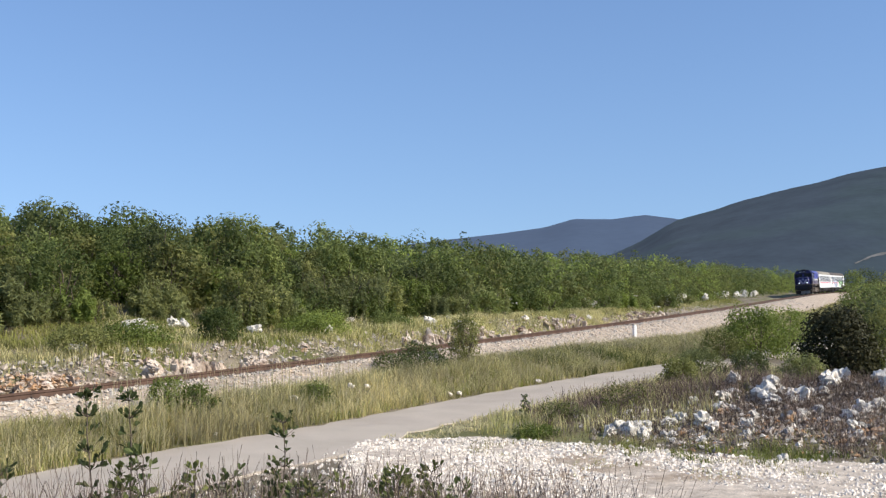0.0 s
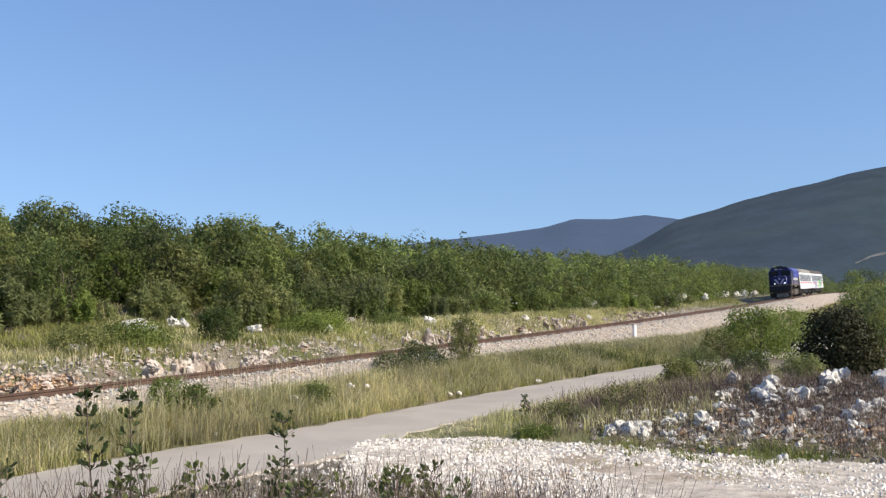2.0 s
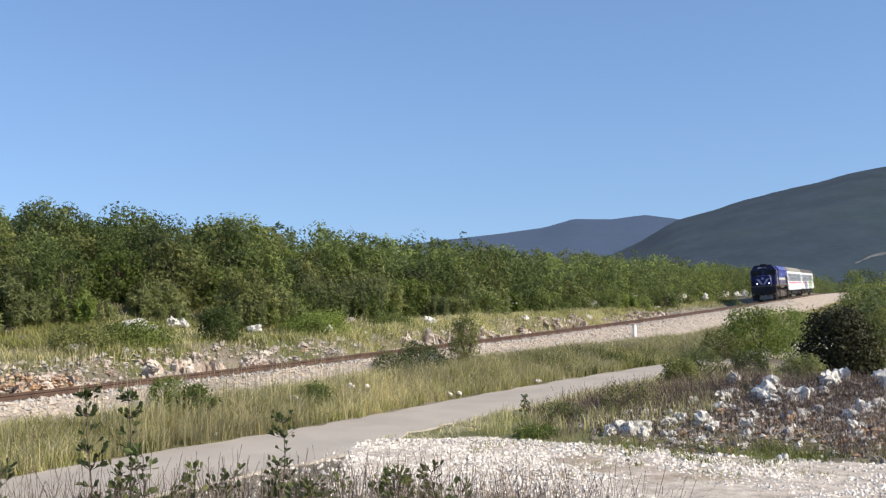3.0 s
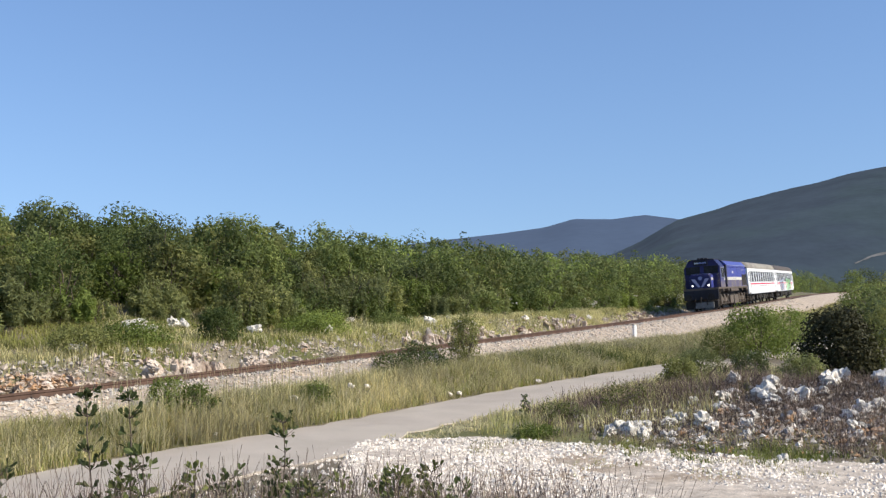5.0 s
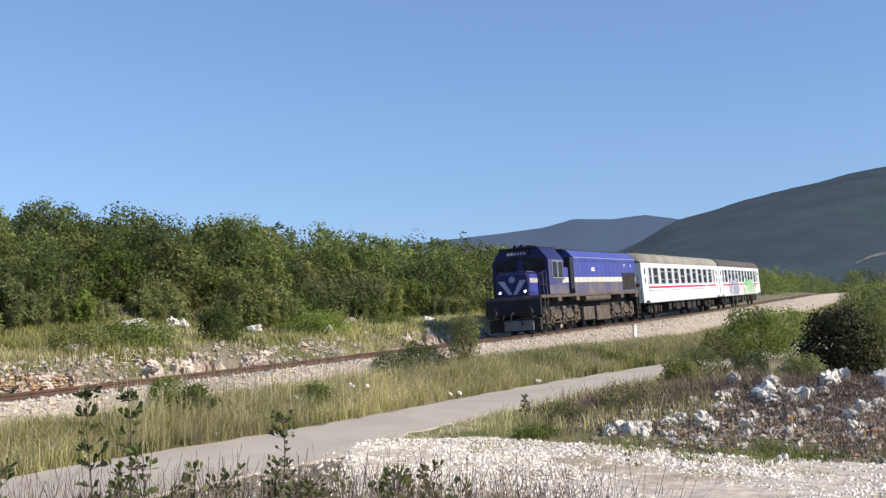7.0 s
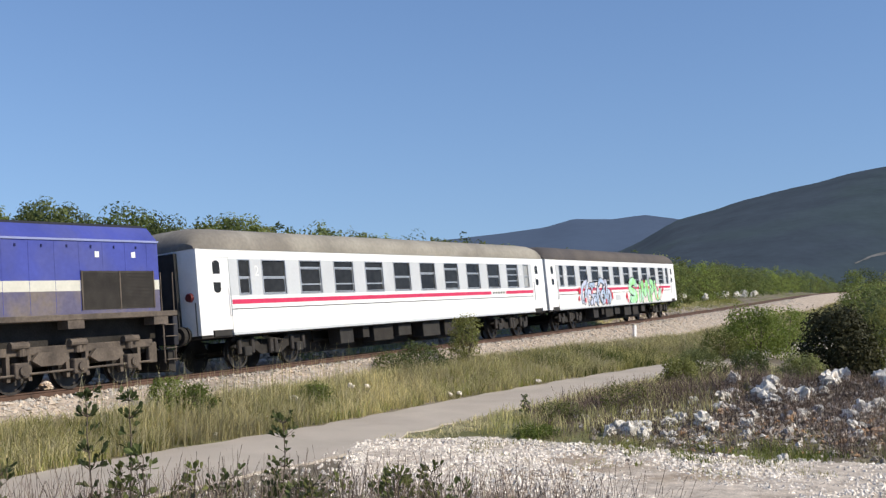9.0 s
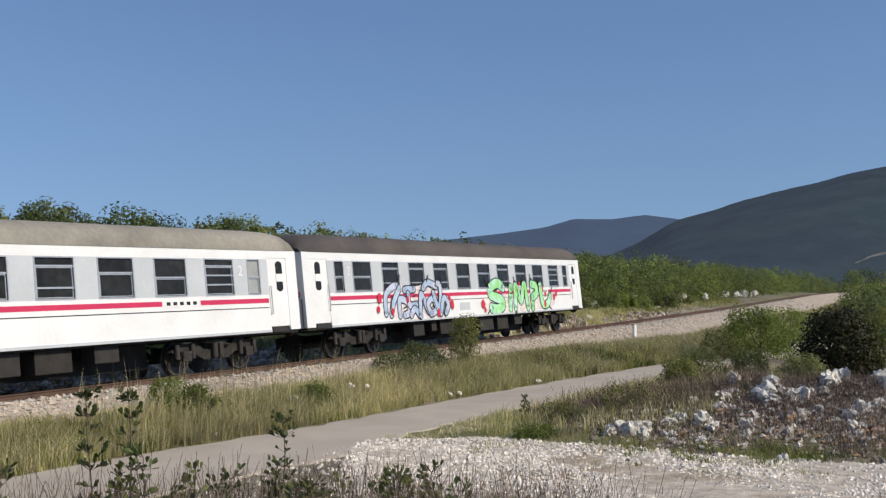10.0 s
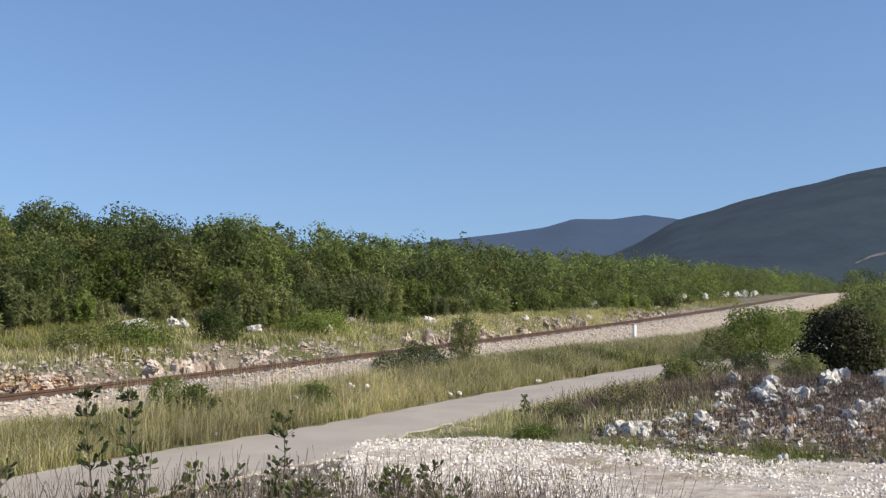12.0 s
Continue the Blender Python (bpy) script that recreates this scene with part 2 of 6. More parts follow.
def build_ground():
    gx, gy = graded(-4600, 4600, -45, 45, 0.6), graded(-900, 4600, -6, 110, 0.6)
    X, Y = np.meshgrid(gx, gy)
    Z = height(X, Y)
    n, m = len(gx), len(gy)
    verts = np.stack([X, Y, Z], -1).reshape(-1, 3)
    idx = np.arange(n * m).reshape(m, n)
    faces = np.stack([idx[:-1, :-1], idx[:-1, 1:], idx[1:, 1:], idx[1:, :-1]], -1).reshape(-1, 4)
    ob = sheet("ground", verts, faces, SOIL, smooth=True)
    tagged(ob, "dry stony soil with sparse green and straw-coloured cover", "ground", kind="structure")


def ribbon(points, half, z, n_sub=6):
    """Left and right edges of a band of half width along a smooth line."""
    pts = []
    for i in range(len(points) - 1):
        p0, p1, p2, p3 = (Vector(points[max(0, min(len(points) - 1, k))]) for k in (i - 1, i, i + 1, i + 2))
        for j in range(n_sub):
            t = j / n_sub
            pts.append(0.5 * ((2 * p1) + (p2 - p0) * t + (2 * p0 - 5 * p1 + 4 * p2 - p3) * t * t + (3 * p1 - p0 - 3 * p2 + p3) * t ** 3))
    pts.append(Vector(points[-1]))
    return pts


def build_road():
    pts = ribbon(ROAD, 1.35, ROAD_Z)
    verts, faces = [], []
    for i, p in enumerate(pts):
        q = (pts[min(i + 1, len(pts) - 1)] - pts[max(i - 1, 0)]).normalized()
        n = Vector((-q.y, q.x))
        wob = 0.09 * math.sin(i * 1.9) + 0.05 * math.sin(i * 4.1)
        flare = 0.95 * float(ease(14, 19, p.y) * (1 - ease(24.5, 28, p.y)))
        for w, z in ((-1.4 + wob - flare, -0.25), (-1.36 + wob - flare, -0.01), (0.0, 0.02), (1.36 - wob, -0.01), (1.4 - wob, -0.25)):
            verts.append((p.x + n.x * w, p.y + n.y * w, ROAD_Z + z))
        if i:
            for k in range(4):
                a = (i - 1) * 5 + k
                faces.append((a, a + 5, a + 6, a + 1))
    tagged(sheet("road", verts, faces, ASPHALT), "narrow grey asphalt lane with ragged edges", "road", kind="structure")


def sweep(name, profile, s0, s1, step, mat, parent=None, cant=CANT, closed=True):
    """Sweeps a profile of (d, h) along the line of the track."""
    verts, faces = [], []
    ss = np.arange(s0, s1 + 1e-6, step)
    n = len(profile)
    for i, s in enumerate(ss):
        verts += [on_track(float(s), d, h, cant) for d, h in profile]
        if i:
            for k in range(n if closed else n - 1):
                a, c = (i - 1) * n + k, (i - 1) * n + (k + 1) % n
                faces.append((a, c, c + n, a + n))
    return sheet(name, verts, faces, mat, parent)


def build_track():
    bed = sweep("ballast_bed", [(-3.0, -0.85), (-1.75, -0.2), (1.75, -0.2), (4.6, -1.75)], -318, 120, 2.0, BALLAST, closed=False)
    tagged(bed, "bank of pale crushed limestone ballast under the rails", "ballast", kind="structure")
    stain = sweep("bed_centre", [(-1.72, -0.186), (1.2, -0.186)], -318, 120, 2.0, STAINED_SHADED, closed=False)
    tagged(stain, "brown oil- and rust-stained ballast between the rails, darkened for train shade", "ballast", kind="structure")
    track = tagged(new("railway_track"), "single railway track with rusty brown rails", "railway track", kind="structure")
    for side in (-0.7525, 0.7525):
        prof = [(side + a, h) for a, h in ((-0.07, -0.15), (0.07, -0.15), (0.02, -0.12), (0.012, -0.05), (0.036, -0.035), (0.036, 0.0), (-0.036, 0.0), (-0.036, -0.035), (-0.012, -0.05), (-0.02, -0.12))]
        sweep("rail", prof, -318, 120, 2.0, RUST, track)
    bm = one_box(-0.12, 0.12, -1.25, 1.25, -0.28, -0.14)
    base = part("sleeper", bm, SLEEPER, track)
    base.matrix_basis = vehicle_pose(40.0, 0.5)
    for k in range(1, 300):
        ob = new("sleeper", base.data)
        ob.parent = track
        ob.matrix_basis = vehicle_pose(40.0 - k * 0.62, 0.5)


# ---- hills ----
def ridge(name, outline, depth, back, mat, label):
    """A hill range: crest heights over x at a distance, falling towards the viewer and away."""
    xs = [o[0] for o in outline]
    zs = [o[1] for o in outline]
    verts, faces = [], []
    cols = np.linspace(xs[0], xs[-1], 140)
    rows = np.linspace(0, 1, 26)
    for j, r in enumerate(rows):
        for x in cols:
            crest = float(np.interp(x, xs, zs))
            f = math.sin(min(r / 0.75, 1.0) * math.pi / 2) if r <= 0.75 else 1 - ((r - 0.75) / 0.25) ** 2
            y = depth - back * (0.75 - r) * (1.0 + 0.12 * math.sin(x * 0.004))
            w = 0.006 * float(bumps(x, y, depth * 0.05, 3.0)) * (1 - abs(f)) + 0.003 * float(bumps(x, y, depth * 0.012, 1.0))
            k = y / depth
            verts.append((x * k, y, -30 + (crest + 30) * (f + w)))
    n = len(cols)
    for j in range(len(rows) - 1):
        for i in range(n - 1):
            a = j * n + i
            faces.append((a, a + 1, a + n + 1, a + n))
    tagged(sheet(name, verts, faces, mat, smooth=True), label, "hill", kind="structure")


def skyline(depth, slopes):
    """Directions as slopes to the right and up, turned into places at a depth."""
    return [(u * depth, 2.5 + w * depth) for u, w in slopes]


def on_ridge(outline, depth, back, u, w):
    """The place on the near face of a range, seen from the viewer's stand along the slopes u and w."""
    crest = float(np.interp(u * depth, [o[0] for o in outline], [o[1] for o in outline]))
    best = None
    for r in np.linspace(0, 0.75, 400):
        y = depth - back * (0.75 - r) * (1.0 + 0.12 * math.sin(u * depth * 0.004))
        z = -30 + (crest + 30) * math.sin(r / 0.75 * math.pi / 2)
        miss = abs((z - 2.5) / y - w)
        if best is None or miss < best[0]:
            best = (miss, Vector((u * y, y, z)))
    return best[1]


def build_scar(outline, depth, back):
    """Pale cut banks of an earth road that climbs the slope."""
    for line, wide in (([(0.362, 0.0125), (0.369, 0.0155), (0.376, 0.0185), (0.384, 0.0205), (0.392, 0.022), (0.405, 0.0235), (0.43, 0.026)], 0.0012),):
        verts, faces = [], []
        n = 24
        us = np.linspace(line[0][0], line[-1][0], n)
        for i, u in enumerate(us):
            w = float(np.interp(u, [q[0] for q in line], [q[1] for q in line]))
            h = wide * (0.35 + 0.65 * math.sin(math.pi * (i + 0.5) / n)) * (0.9 + 0.15 * math.sin(i * 1.9))
            for v in (w - h, w + h):
                p = on_ridge(outline, depth, back, float(u), v)
                verts.append(p * 0.9975)
            if i:
                faces.append((2 * i - 2, 2 * i, 2 * i + 1, 2 * i - 1))
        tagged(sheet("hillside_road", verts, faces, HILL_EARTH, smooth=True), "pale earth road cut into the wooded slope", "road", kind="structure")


def build_hills():
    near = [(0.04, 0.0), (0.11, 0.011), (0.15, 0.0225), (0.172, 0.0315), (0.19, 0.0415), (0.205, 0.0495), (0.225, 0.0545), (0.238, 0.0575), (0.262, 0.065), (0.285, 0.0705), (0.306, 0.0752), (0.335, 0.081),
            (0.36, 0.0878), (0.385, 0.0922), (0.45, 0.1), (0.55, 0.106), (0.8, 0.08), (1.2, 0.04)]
    ridge("hill_near", skyline(1700, near), 1700, 1100, HILL_HAZE, "dark wooded mountain slope, blue haze in its colour")
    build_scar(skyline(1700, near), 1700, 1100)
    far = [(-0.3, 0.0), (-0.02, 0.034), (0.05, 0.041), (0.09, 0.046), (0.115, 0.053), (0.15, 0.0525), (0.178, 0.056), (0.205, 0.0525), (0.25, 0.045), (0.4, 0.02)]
    ridge("hill_far", skyline(3600, far), 3600, 1500, FAR_HILL_HAZE, "distant mountain ridge, blue haze put into its colour")


# ---- plants ----
def leaves_mesh(name, rng, clumps, per, size, spread, mat, long=1.0, slim=False):
    """Leaf blades in clumps: clumps is a list of centre, radius and height over radius; slim leaves are single pointed blades."""
    k = len(clumps)
    c = np.repeat(np.array([q[0] for q in clumps]), per, axis=0)
    r = np.repeat(np.array([q[1] for q in clumps]), per)[:, None]
    high = np.repeat(np.array([q[2] if len(q) > 2 else spread for q in clumps]), per)
    n = k * per
    d = rng.normal(size=(n, 3))
    d /= np.linalg.norm(d, axis=1, keepdims=True)
    p = c + d * r * (rng.random((n, 1)) ** 0.33) * np.stack([np.ones(n), np.ones(n), high], -1)
    up = rng.normal(size=(n, 3)) * 0.42 + d * 0.95 + np.array([0, 0, 0.42])
    up /= np.linalg.norm(up, axis=1, keepdims=True)
    b = np.cross(up, rng.normal(size=(n, 3)) + np.array([0, 0, 0.9 * (long - 1)]))
    b /= np.linalg.norm(b, axis=1, keepdims=True) + 1e-9
    a = np.cross(b, up)
    L = size * (0.6 + 0.8 * rng.random((n, 1)))
    if slim:
        verts = np.stack([p - b * L * 0.36, p + b * L * 0.36, p + a * L * long], 1).reshape(-1, 3)
        faces = np.arange(n * 3).reshape(-1, 3)
    else:
        verts = np.stack([p, p + a * L * 0.5 * long + b * L * 0.32, p + a * L * long, p + a * L * 0.5 * long - b * L * 0.32], 1).reshape(-1, 3)
        faces = np.arange(n * 4).reshape(-1, 4)
    me = bpy.data.meshes.new(name)
    me.from_pydata(verts.tolist(), [], faces.tolist())
    me.materials.append(mat)
    return me


def crown_clumps(rng, tall, wide, count, bare, seed, origin=(0, 0, 0), wave=3):
    """Lobes of foliage over the outside of a crown: broad below, rounded and broken at the top."""
    out = []
    lean = (rng.normal() * 0.12 * wide, rng.normal() * 0.12 * wide)
    for k in range(count):
        u, v = k * 2.39996 + rng.normal() * 0.35, (k + rng.random()) / count
        z = tall * (bare + (1 - bare) * (0.06 + 0.86 * v))
        prof = (1 - max(0.0, (v - 0.35) / 0.72) ** 2) ** 0.5 * (0.78 + 0.22 * min(1.0, v / 0.3))
        rad = wide * prof * (0.5 + 0.42 * rng.random()) * (0.85 + 0.22 * math.sin(wave * u + seed))
        size = wide * rng.uniform(0.2, 0.36)
        out.append(((origin[0] + lean[0] * v + math.cos(u) * rad, origin[1] + lean[1] * v + math.sin(u) * rad, origin[2] + z), size, rng.uniform(0.65, 1.0)))
    return out


def plume_clumps(rng, tall, wide, count, origin=(0, 0, 0)):
    """Upright shoots that stand close together, each a slim column of leaves."""
    out = []
    for k in range(count):
        u, q = rng.random() * math.tau, rng.random() ** 0.5
        top = tall * (1 - 0.45 * q * q) * rng.uniform(0.75, 1.05)
        for h in (0.35, 0.75):
            out.append(((origin[0] + math.cos(u) * q * wide, origin[1] + math.sin(u) * q * wide, origin[2] + top * h), wide * rng.uniform(0.09, 0.15), 0.27 * top / (wide * 0.12)))
    return out


def tree_template(seed, tall, wide, clump_n, per, size, mat, bare=0.15, name="tree", long=1.0, slim=False, plumes=False):
    """A small tree: tapered trunk with limbs, and a crown of leaf clumps round the limbs' ends."""
    rng = np.random.default_rng(seed)
    root = new(name)
    bm = bmesh.new()
    fork = Vector((rng.normal() * 0.1, rng.normal() * 0.1, tall * (bare + 0.1)))
    rod(bm, (0, 0, -0.3), fork, 0.045 * tall ** 0.7, 0.03 * tall ** 0.7, 7)
    limbs = 7
    for k in range(limbs):
        ang = k * 2.4 + rng.random()
        reach = wide * (0.35 + 0.4 * rng.random())
        top = tall * (0.5 + 0.36 * rng.random()) if k else tall * 0.85
        tip = Vector((math.cos(ang) * reach * (0.3 if k == 0 else 1), math.sin(ang) * reach * (0.3 if k == 0 else 1), top))
        mid = fork.lerp(tip, 0.5) + Vector((rng.normal() * 0.15, rng.normal() * 0.15, 0.06 * tall))
        rod(bm, fork, mid, 0.02 * tall ** 0.7, 0.013 * tall ** 0.7, 5)
        rod(bm, mid, tip, 0.013 * tall ** 0.7, 0.006, 5)
    part("trunk", bm, BARK, root)
    clumps = plume_clumps(rng, tall, wide, clump_n) if plumes else crown_clumps(rng, tall, wide, clump_n, bare, seed)
    ob = new("crown", leaves_mesh("crown", rng, clumps, per, size, 0.85, mat, long, slim))
    ob.parent = root
    return root


def stand(x, y, turn, scale, lift=0.0):
    return Matrix.Translation((x, y, z_at(x, y) - 0.03 + lift)) @ Matrix.Rotation(turn, 4, "Z") @ Matrix.Diagonal((scale, scale, scale, 1))


def place(template, m):
    """A copy of a plant, scaled by the pose's own size."""
    loc, rot, sca = m.decompose()
    ob = copy_thing(template, Matrix.LocRotScale(loc, rot, None))
    ob.scale = sca
    return ob


def build_woods():
    rng = np.random.default_rng(11)
    kinds = []
    for i, (mat, tall, wide, plumes) in enumerate(((LEAF, 3.7, 1.9, False), (LEAF_DARK, 3.4, 1.8, False), (LEAF_OLIVE, 3.1, 1.8, False), (LEAF_FRESH, 2.6, 1.7, False), (LEAF_GREY, 2.5, 1.4, True), (LEAF_DARK, 4.0, 1.6, False),
                                                   (LEAF, 1.4, 1.3, False), (LEAF_OLIVE, 1.2, 1.2, False), (LEAF_GREY, 1.7, 1.2, True), (LEAF_FRESH, 1.6, 1.3, True))):
        kinds.append(tree_template(40 + i, tall, wide, 32 if plumes else 30 if i < 6 else 22, 48 if plumes else 98 if i < 6 else 84, 0.095 if plumes else 0.14 if i < 6 else 0.1, mat, 0.02, "tree", 2.1 if plumes else 1.1, True, plumes))
    labels = {LEAF.name: "bushy young oak with green foliage", LEAF_DARK.name: "dense dark green oak scrub tree", LEAF_OLIVE.name: "yellowish olive green scrub tree",
              LEAF_GREY.name: "grey-green bush of upright feathery shoots", LEAF_FRESH.name: "fresh light green scrub tree"}
    for q in kinds:
        crown = [c for c in q.children if c.name.startswith("crown")][0]
        tagged(q, labels[crown.data.materials[0].name], "tree", "scrub woodland beyond the track")
    def vigour(x, y):
        """Growth is poorer on the stony rise to the west and best in the hollow behind the clearing."""
        return float(np.interp(x / y, [-0.42, -0.37, -0.31, -0.27, -0.2, 0.0, 0.12], [1.0, 0.88, 0.9, 1.02, 1.1, 1.14, 1.08]))

    first, cells, spots = {}, {}, []
    for _ in range(16000):
        s, d = rng.uniform(-300, 34), -7.0 - 62 * rng.random() ** 1.6
        front = 8.8 + 1.6 * math.sin(s * 0.11 + 1) + 1.2 * math.sin(s * 0.31)
        if s < -24:
            front = 13.5 - 5.0 * float(ease(75, 125, -s)) + 1.5 * math.sin(s * 0.2)
        if -d < front and not (s < -24 and -d > 7.2 and rng.random() < 0.3):
            continue
        p = on_track(s, d, 0, 0)
        if p.y < 10:
            continue
        gap = (1.0 if -d < front + 4 else (1.35 if -d < 17 else 2.4)) * (1.0 + max(0, -s - 60) / 190)
        key = (int(p.x // gap), int(p.y // gap))
        if key in cells:
            continue
        cells[key] = 1
        spots.append((p.x ** 2 + p.y ** 2, p.x, p.y, -d, -d - front, s))
    spots.sort()
    far = {LEAF: [], LEAF_DARK: [], LEAF_OLIVE: [], LEAF_FRESH: []}
    count = 0
    for r2, x, y, d, behind, s in spots:
        if count < 240 and d < 30:
            low = rng.random() < 0.9 - 0.16 * behind
            pick = kinds[int(rng.choice((4, 6, 7, 8, 8, 9, 9)))] if low else kinds[int(rng.choice(6, p=[0.25, 0.18, 0.2, 0.12, 0.17, 0.08]))]
            m = stand(x, y, rng.random() * 6.28, rng.uniform(0.82, 1.22) * min(1.0, 0.68 + 0.035 * behind) * (1.1 if rng.random() < 0.1 else 1.0) * vigour(x, y))
            count += 1
            if pick.name not in first:
                first[pick.name] = 1
                pick.matrix_basis = m
            else:
                place(pick, m)
        else:
            mat = (LEAF, LEAF_DARK, LEAF_DARK, LEAF_OLIVE, LEAF_FRESH)[int(rng.integers(5))]
            more = 1 + 0.22 * float(ease(30, 80, -s))
            tall, wide = rng.uniform(2.2, 4.1) * more * vigour(x, y) * (1.1 if rng.random() < 0.12 else 1.0), rng.uniform(1.4, 2.1) * more
            far[mat] += crown_clumps(rng, tall, wide, 13, 0.0, x, (x, y, z_at(x, y)))
    # the scrub's edge: close rows of feathery upright bushes
    for k in range(74):
        s = 20 - 68 * k / 73 + rng.uniform(-0.5, 0.5)
        front = (8.8 + 1.6 * math.sin(s * 0.11 + 1) + 1.2 * math.sin(s * 0.31)) if s >= -24 else 13.5 + 1.5 * math.sin(s * 0.2)
        p = on_track(s, -front + rng.uniform(-2.2, 0.3), 0, 0)
        if p.y > 20 and not -3.2 < s < 4.6:
            place(kinds[int(rng.choice((8, 8, 9, 4, 6)))], stand(p.x, p.y, rng.random() * 6.28, rng.uniform(0.85, 1.3)))
    for k in range(58):
        p = on_track(rng.uniform(-90, -22), -rng.uniform(5.6, 12.5), 0, 0)
        place(kinds[int(rng.choice((6, 6, 7, 9)))], stand(p.x, p.y, rng.random() * 6.28, rng.uniform(0.55, 1.2)))
    for mat, clumps in far.items():
        me = leaves_mesh("far_scrub", rng, clumps, 28, 0.185, 0.85, mat, 1.1, True)
        tagged(new("far_scrub", me), "dense oak scrub running back over the slope", "woodland", kind="stuff")


# ---- stones ----
def rock_mesh(seed, mat, sub=3, rough=0.1, flat=0.8):
    """A broken, angular block about one metre across: flat fractured faces, chipped edges, a few cracks."""
    rng = np.random.default_rng(seed)
    bm = bmesh.new()
    bmesh.ops.create_icosphere(bm, subdivisions=sub, radius=0.56)
    cuts = [(Vector(rng.normal(size=3)).normalized(), 0.27 + 0.2 * rng.random()) for _ in range(8)]
    off = Vector(rng.random(3) * 50)
    for v in bm.verts:
        p = v.co.copy()
        j = p + Vector((noise.noise(p * 4 + off), noise.noise(p * 4 + off * 2), noise.noise(p * 4 - off))) * 0.08
        p *= 1 + 0.34 * (noise.cell(j * 3.1 + off) - 0.5) + 0.22 * (noise.cell(j * 6.3 - off) - 0.5)
        for n, d in cuts:
            e = p.dot(n) - d
            if e > 0:
                p -= n * e * 0.85
        crack = abs(noise.noise(p * 3.6 + off))
        p *= 1 + rough * noise.noise(p * 6.0 + off) + rough * noise.noise(p * 14.0 + off) - (0.14 * (1 - crack / 0.09) if crack < 0.09 else 0)
        p.z *= flat
        v.co = p
    me = bpy.data.meshes.new("rock")
    bm.to_mesh(me)
    bm.free()
    me.materials.append(mat)
    return me


def scatter_stones(name, xs, ys, zs, sizes, mat, seed, label, category):
    """Many small angular stones joined into one mesh."""
    rng = np.random.default_rng(seed)
    n = len(xs)
    base = np.array([(1, 0, 0), (-1, 0, 0), (0, 1, 0), (0, -1, 0), (0, 0, 0.75), (0, 0, -0.75)], float)
    tri = np.array([(0, 2, 4), (2, 1, 4), (1, 3, 4), (3, 0, 4), (2, 0, 5), (1, 2, 5), (3, 1, 5), (0, 3, 5)])
    v = base[None] * (0.6 + 0.8 * rng.random((n, 6, 1))) + rng.normal(size=(n, 6, 3)) * 0.2
    a = rng.random(n) * 6.28
    c, s = np.cos(a)[:, None], np.sin(a)[:, None]
    x, y = v[..., 0] * c - v[..., 1] * s, v[..., 0] * s + v[..., 1] * c
    v = np.stack([x, y, v[..., 2]], -1) * (np.asarray(sizes)[:, None, None] * 0.5) + np.stack([xs, ys, zs], -1)[:, None]
    f = tri[None] + (np.arange(n) * 6)[:, None, None]
    me = bpy.data.meshes.new(name)
    me.from_pydata(v.reshape(-1, 3).tolist(), [], f.reshape(-1, 3).tolist())
    me.materials.append(mat)
    return tagged(new(name, me), label, category, kind="stuff")


def track_points(s, d):
    """Plan places for arrays of s and d."""
    x, y, a = (np.interp(s, S, q) for q in (TX, TY, HEADING))
    return x - np.sin(a) * d, y + np.cos(a) * d


def bed_height(s, d):
    z = np.interp(d, [-3.0, -1.75, 1.75, 4.6], [-0.85, -0.2, -0.2, -1.75])
    return np.interp(s, S, TZ) + z + d * math.sin(CANT)


def build_ballast_stones():
    rng = np.random.default_rng(3)
    n = 22000
    s = 24 - 130 * rng.random(n) ** 1.35
    d = np.where(rng.random(n) < 0.8, rng.uniform(0.85, 3.3, n), rng.uniform(-2.9, 0.85, n))
    keep = (np.abs(np.abs(d) - 0.7525) > 0.16)
    s, d = s[keep], d[keep]
    x, y = track_points(s, d)
    z, size, clean = bed_height(s, d) + 0.015, 0.06 + 0.12 * rng.random(len(s)) ** 1.5, d > 1.0
    scatter_stones("ballast_stones", x[clean], y[clean], z[clean], size[clean], STONE, 4, "loose pale limestone ballast with reddish stones", "ballast stones")
    dirty = ~clean
    scatter_stones("ballast_stones", x[dirty], y[dirty], z[dirty], size[dirty], STAINED_SHADED, 6, "rust-stained ballast stones between the rails, darkened for train shade", "ballast stones")


GRAVEL_EDGE = [(-4.6, 19.6), (-2.6, 22.6), (-1.9, 25.0), (-0.9, 27.4), (0.0, 27.9), (0.7, 26.6), (1.4, 25.5), (2.6, 24.6), (4.2, 23.6), (6.3, 22.4), (8.4, 21.6), (11.5, 20.6), (13.0, 17.5), (9.0, 16.0), (4.0, 15.6), (0.5, 15.6), (-2.6, 16.6)]


def inside(x, y, poly):
    x, y = np.asarray(x), np.asarray(y)
    hit = np.zeros(x.shape, bool)
    for (ax, ay), (bx, by) in zip(poly, poly[1:] + poly[:1]):
        cross = (ay > y) != (by > y)
        hit ^= cross & (x < (bx - ax) * (y - ay) / (by - ay + 1e-12) + ax)
    return hit


